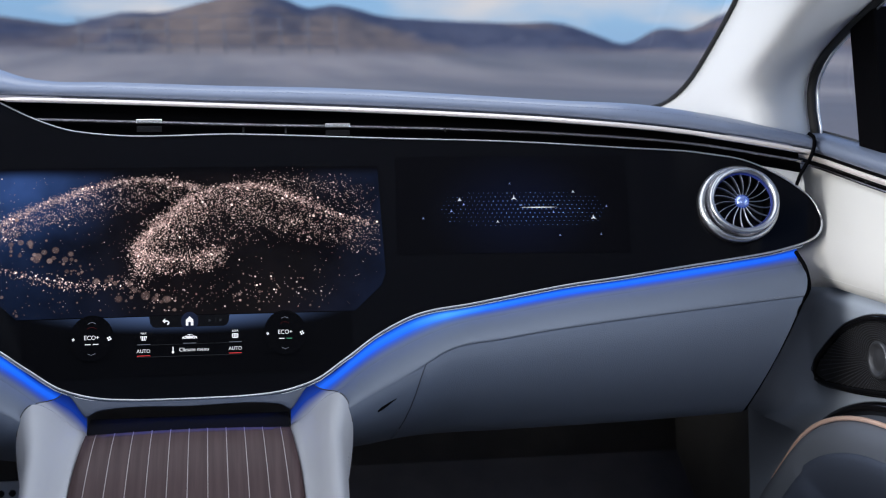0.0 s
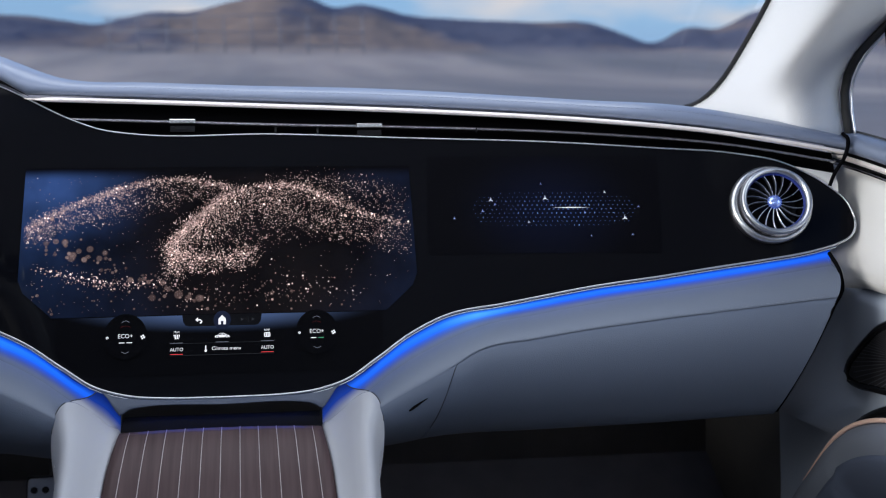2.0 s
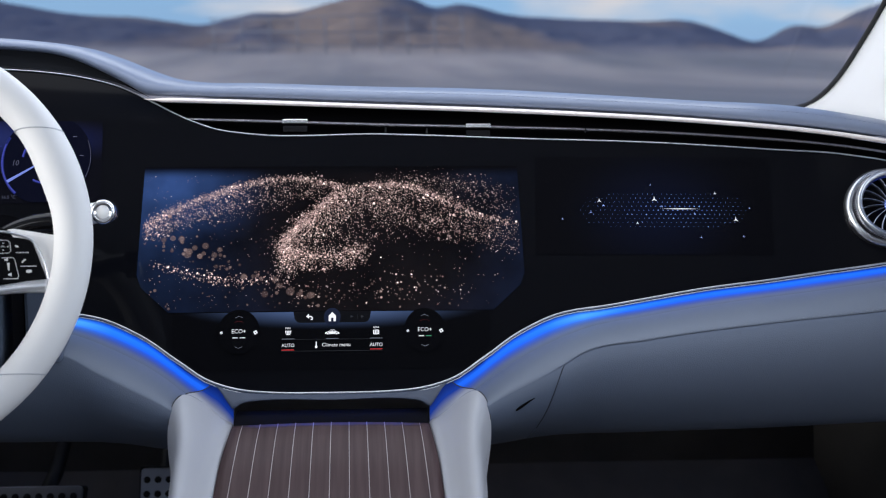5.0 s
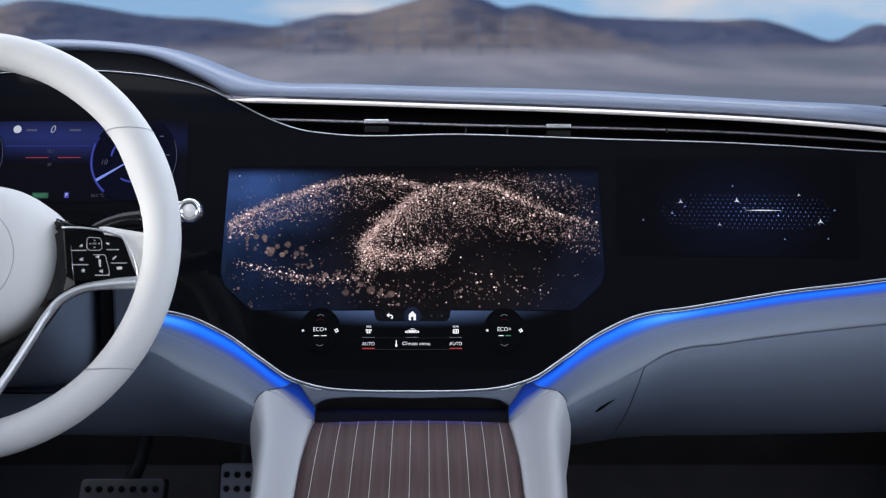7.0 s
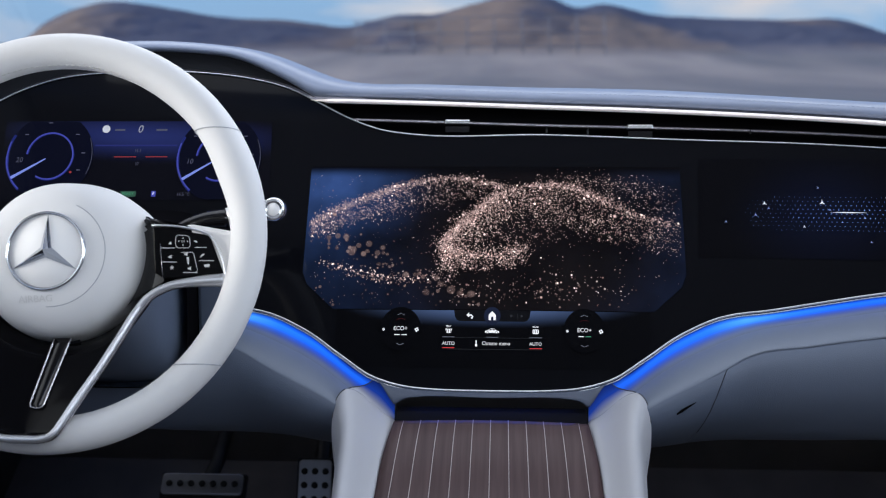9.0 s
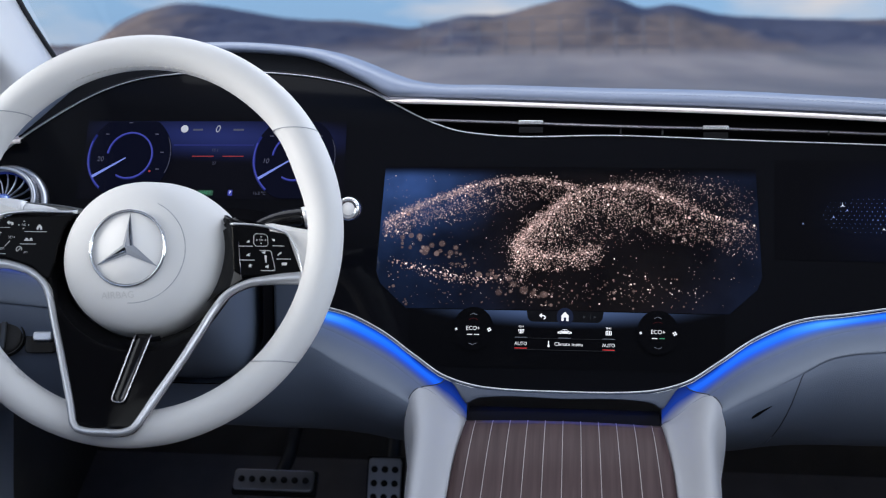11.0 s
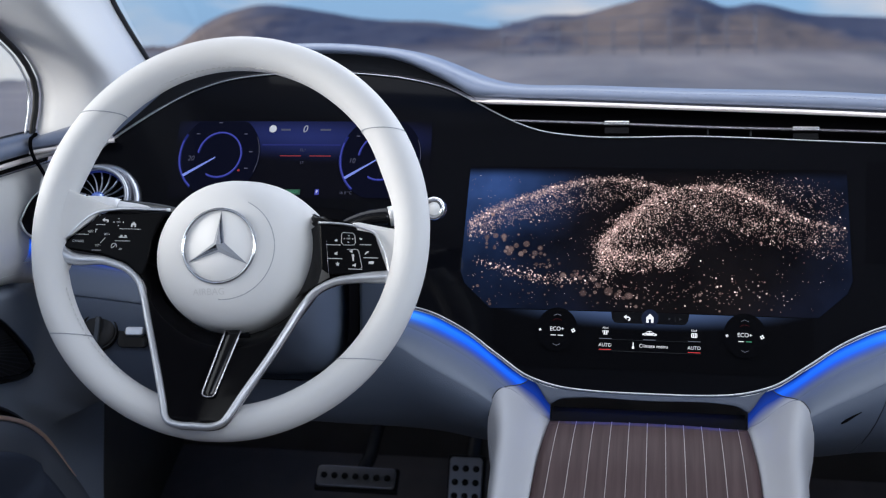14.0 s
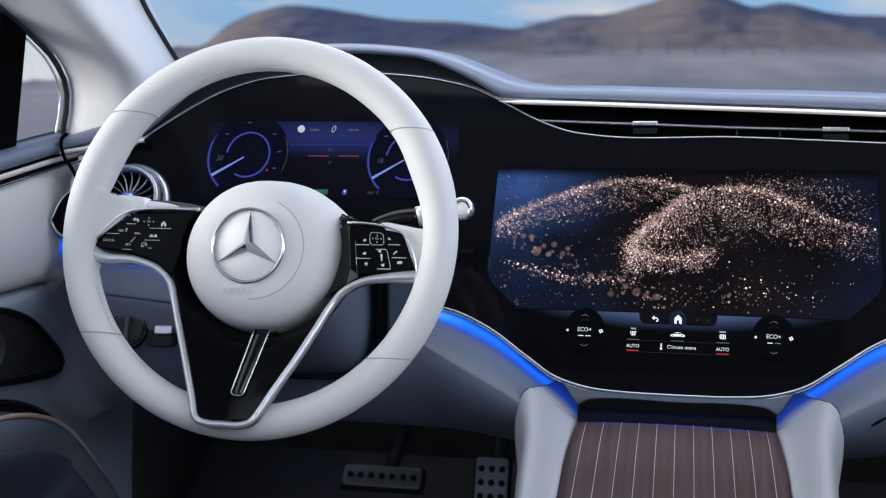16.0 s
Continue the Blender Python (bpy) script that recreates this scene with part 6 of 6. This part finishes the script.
    ICON_SOFT = material("soft_white_mark", (.02, .02, .02), .5, spec=.05, emit=(.45, .47, .58), strength=.6)
    ICON_NEEDLE = material("needle_blue", (0, 0, .02), .5, spec=.05, emit=(.22, .30, .85), strength=.75)
    GLOW_BAND = material("blue_band", (0, 0, .01), .5, spec=.05, emit=(.015, .020, .11), strength=1.0)
    HALO = material("faint_blue_halo", (0, 0, .01), .5, spec=.05, emit=(.010, .016, .11), strength=1.0)
    DISC = material("dark_gauge_disc", (.001, .001, .002), .06, spec=.05, emit=(.0020, .0027, .0090), strength=1.0)
    for cx, cz in ((-.4895, .165), (-.3045, .163)):
        own(plate("gauge_disc", [(a, max(.1190, min(b, .2028))) for a, b in circle(cx, cz, .0465, 48)], .0002, DISC, None, "dark gauge disc", place=on_face(.0016)), inst)
        def arc(r, a0, a1, w, mat, n=40, off=.0030):
            own(tube("gauge_arc", [face_frame(cx + r * math.cos(radians(a)), cz + r * math.sin(radians(a)), off).translation for a in np.linspace(a0, a1, n)], w, mat, seg=5, label="blue gauge arc", flat=1.0), inst)
        # wide dim arcs lie under the bright ones as their painted bloom
        arc(.0248, 175, -120, .0017, HALO, 40, .0010)
        arc(.0455, 150, 230, .0020, HALO, 40, .0008)
        arc(.0248, 175, -120, .0008, ICON_BLUE)
        arc(.0455, 160, 230, .0007, ICON_BLUE)
        arc(.0455, 25, -25, .0003, INST_DIM)
        own(tube("needle", [face_frame(cx - .004, cz - .003, .0033).translation, face_frame(cx - .0385, cz - .0235, .0033).translation], lambda k: .0006 + .0010 * k, ICON_NEEDLE, seg=5, label="pale blue needle"), inst)
        word("10" if cx > -.4 else "20", cx - .0320, cz - .0045, .0085, INST_DIM, .2, inst)
        for a in (140, 95, 40, 5, -25):
            q = radians(a)
            line(cx + .036 * math.cos(q), cz + .036 * math.sin(q), .0040, .0010, INST_DIM, inst)
    own(lathe("warm_spot", [(.0, .0004), (.0014, .0003)], INST_RED, None, "", 12, face_frame(-.4650, .1475, .003)), inst)
    word("0", -.3944, .1935, .0125, ICON_SOFT, .25, inst)
    own(plate("sign_disc", circle(-.4315, .1940, .0042, 20), .0002, PRINT, None, "pale round sign", place=on_face(.003)), inst)
    line(-.4164, .1930, .0110, .0020, INST_DIM, inst)
    line(-.3704, .1930, .0120, .0020, INST_DIM, inst)
    line(-.4075, .1638, .0240, .0009, INST_RED, inst)
    line(-.3735, .1638, .0240, .0009, INST_RED, inst)
    word("15.1", -.3941, .1702, .0050, INST_DIM, 0, inst)
    word("37", -.3938, .1560, .0050, INST_DIM, 0, inst)
    line(-.397, .1768, .090, .0016, GLOW_BAND, inst, .0012)
    own(plate("ready_ground", rounded(-.4000, .1242, .0170, .0058, .0008, 3), .0002, material("green_ground", (0, .01, .004), .4, emit=(.01, .05, .028), strength=1.0), None, "", place=on_face(.0028)), inst)
    word("READY", -.4000, .1242, .0046, ICON_GREEN, 0, inst)
    own(plate("p_ground", rounded(-.3725, .1243, .0048, .0060, .0005, 3), .0002, ICON_BLUE, None, "", place=on_face(.0028)), inst)
    word("P", -.3725, .1243, .0048, ICON, 0, inst)
    word("16.5 °C", -.3400, .1235, .0052, INST_DIM, 0, inst)


screen_contents()
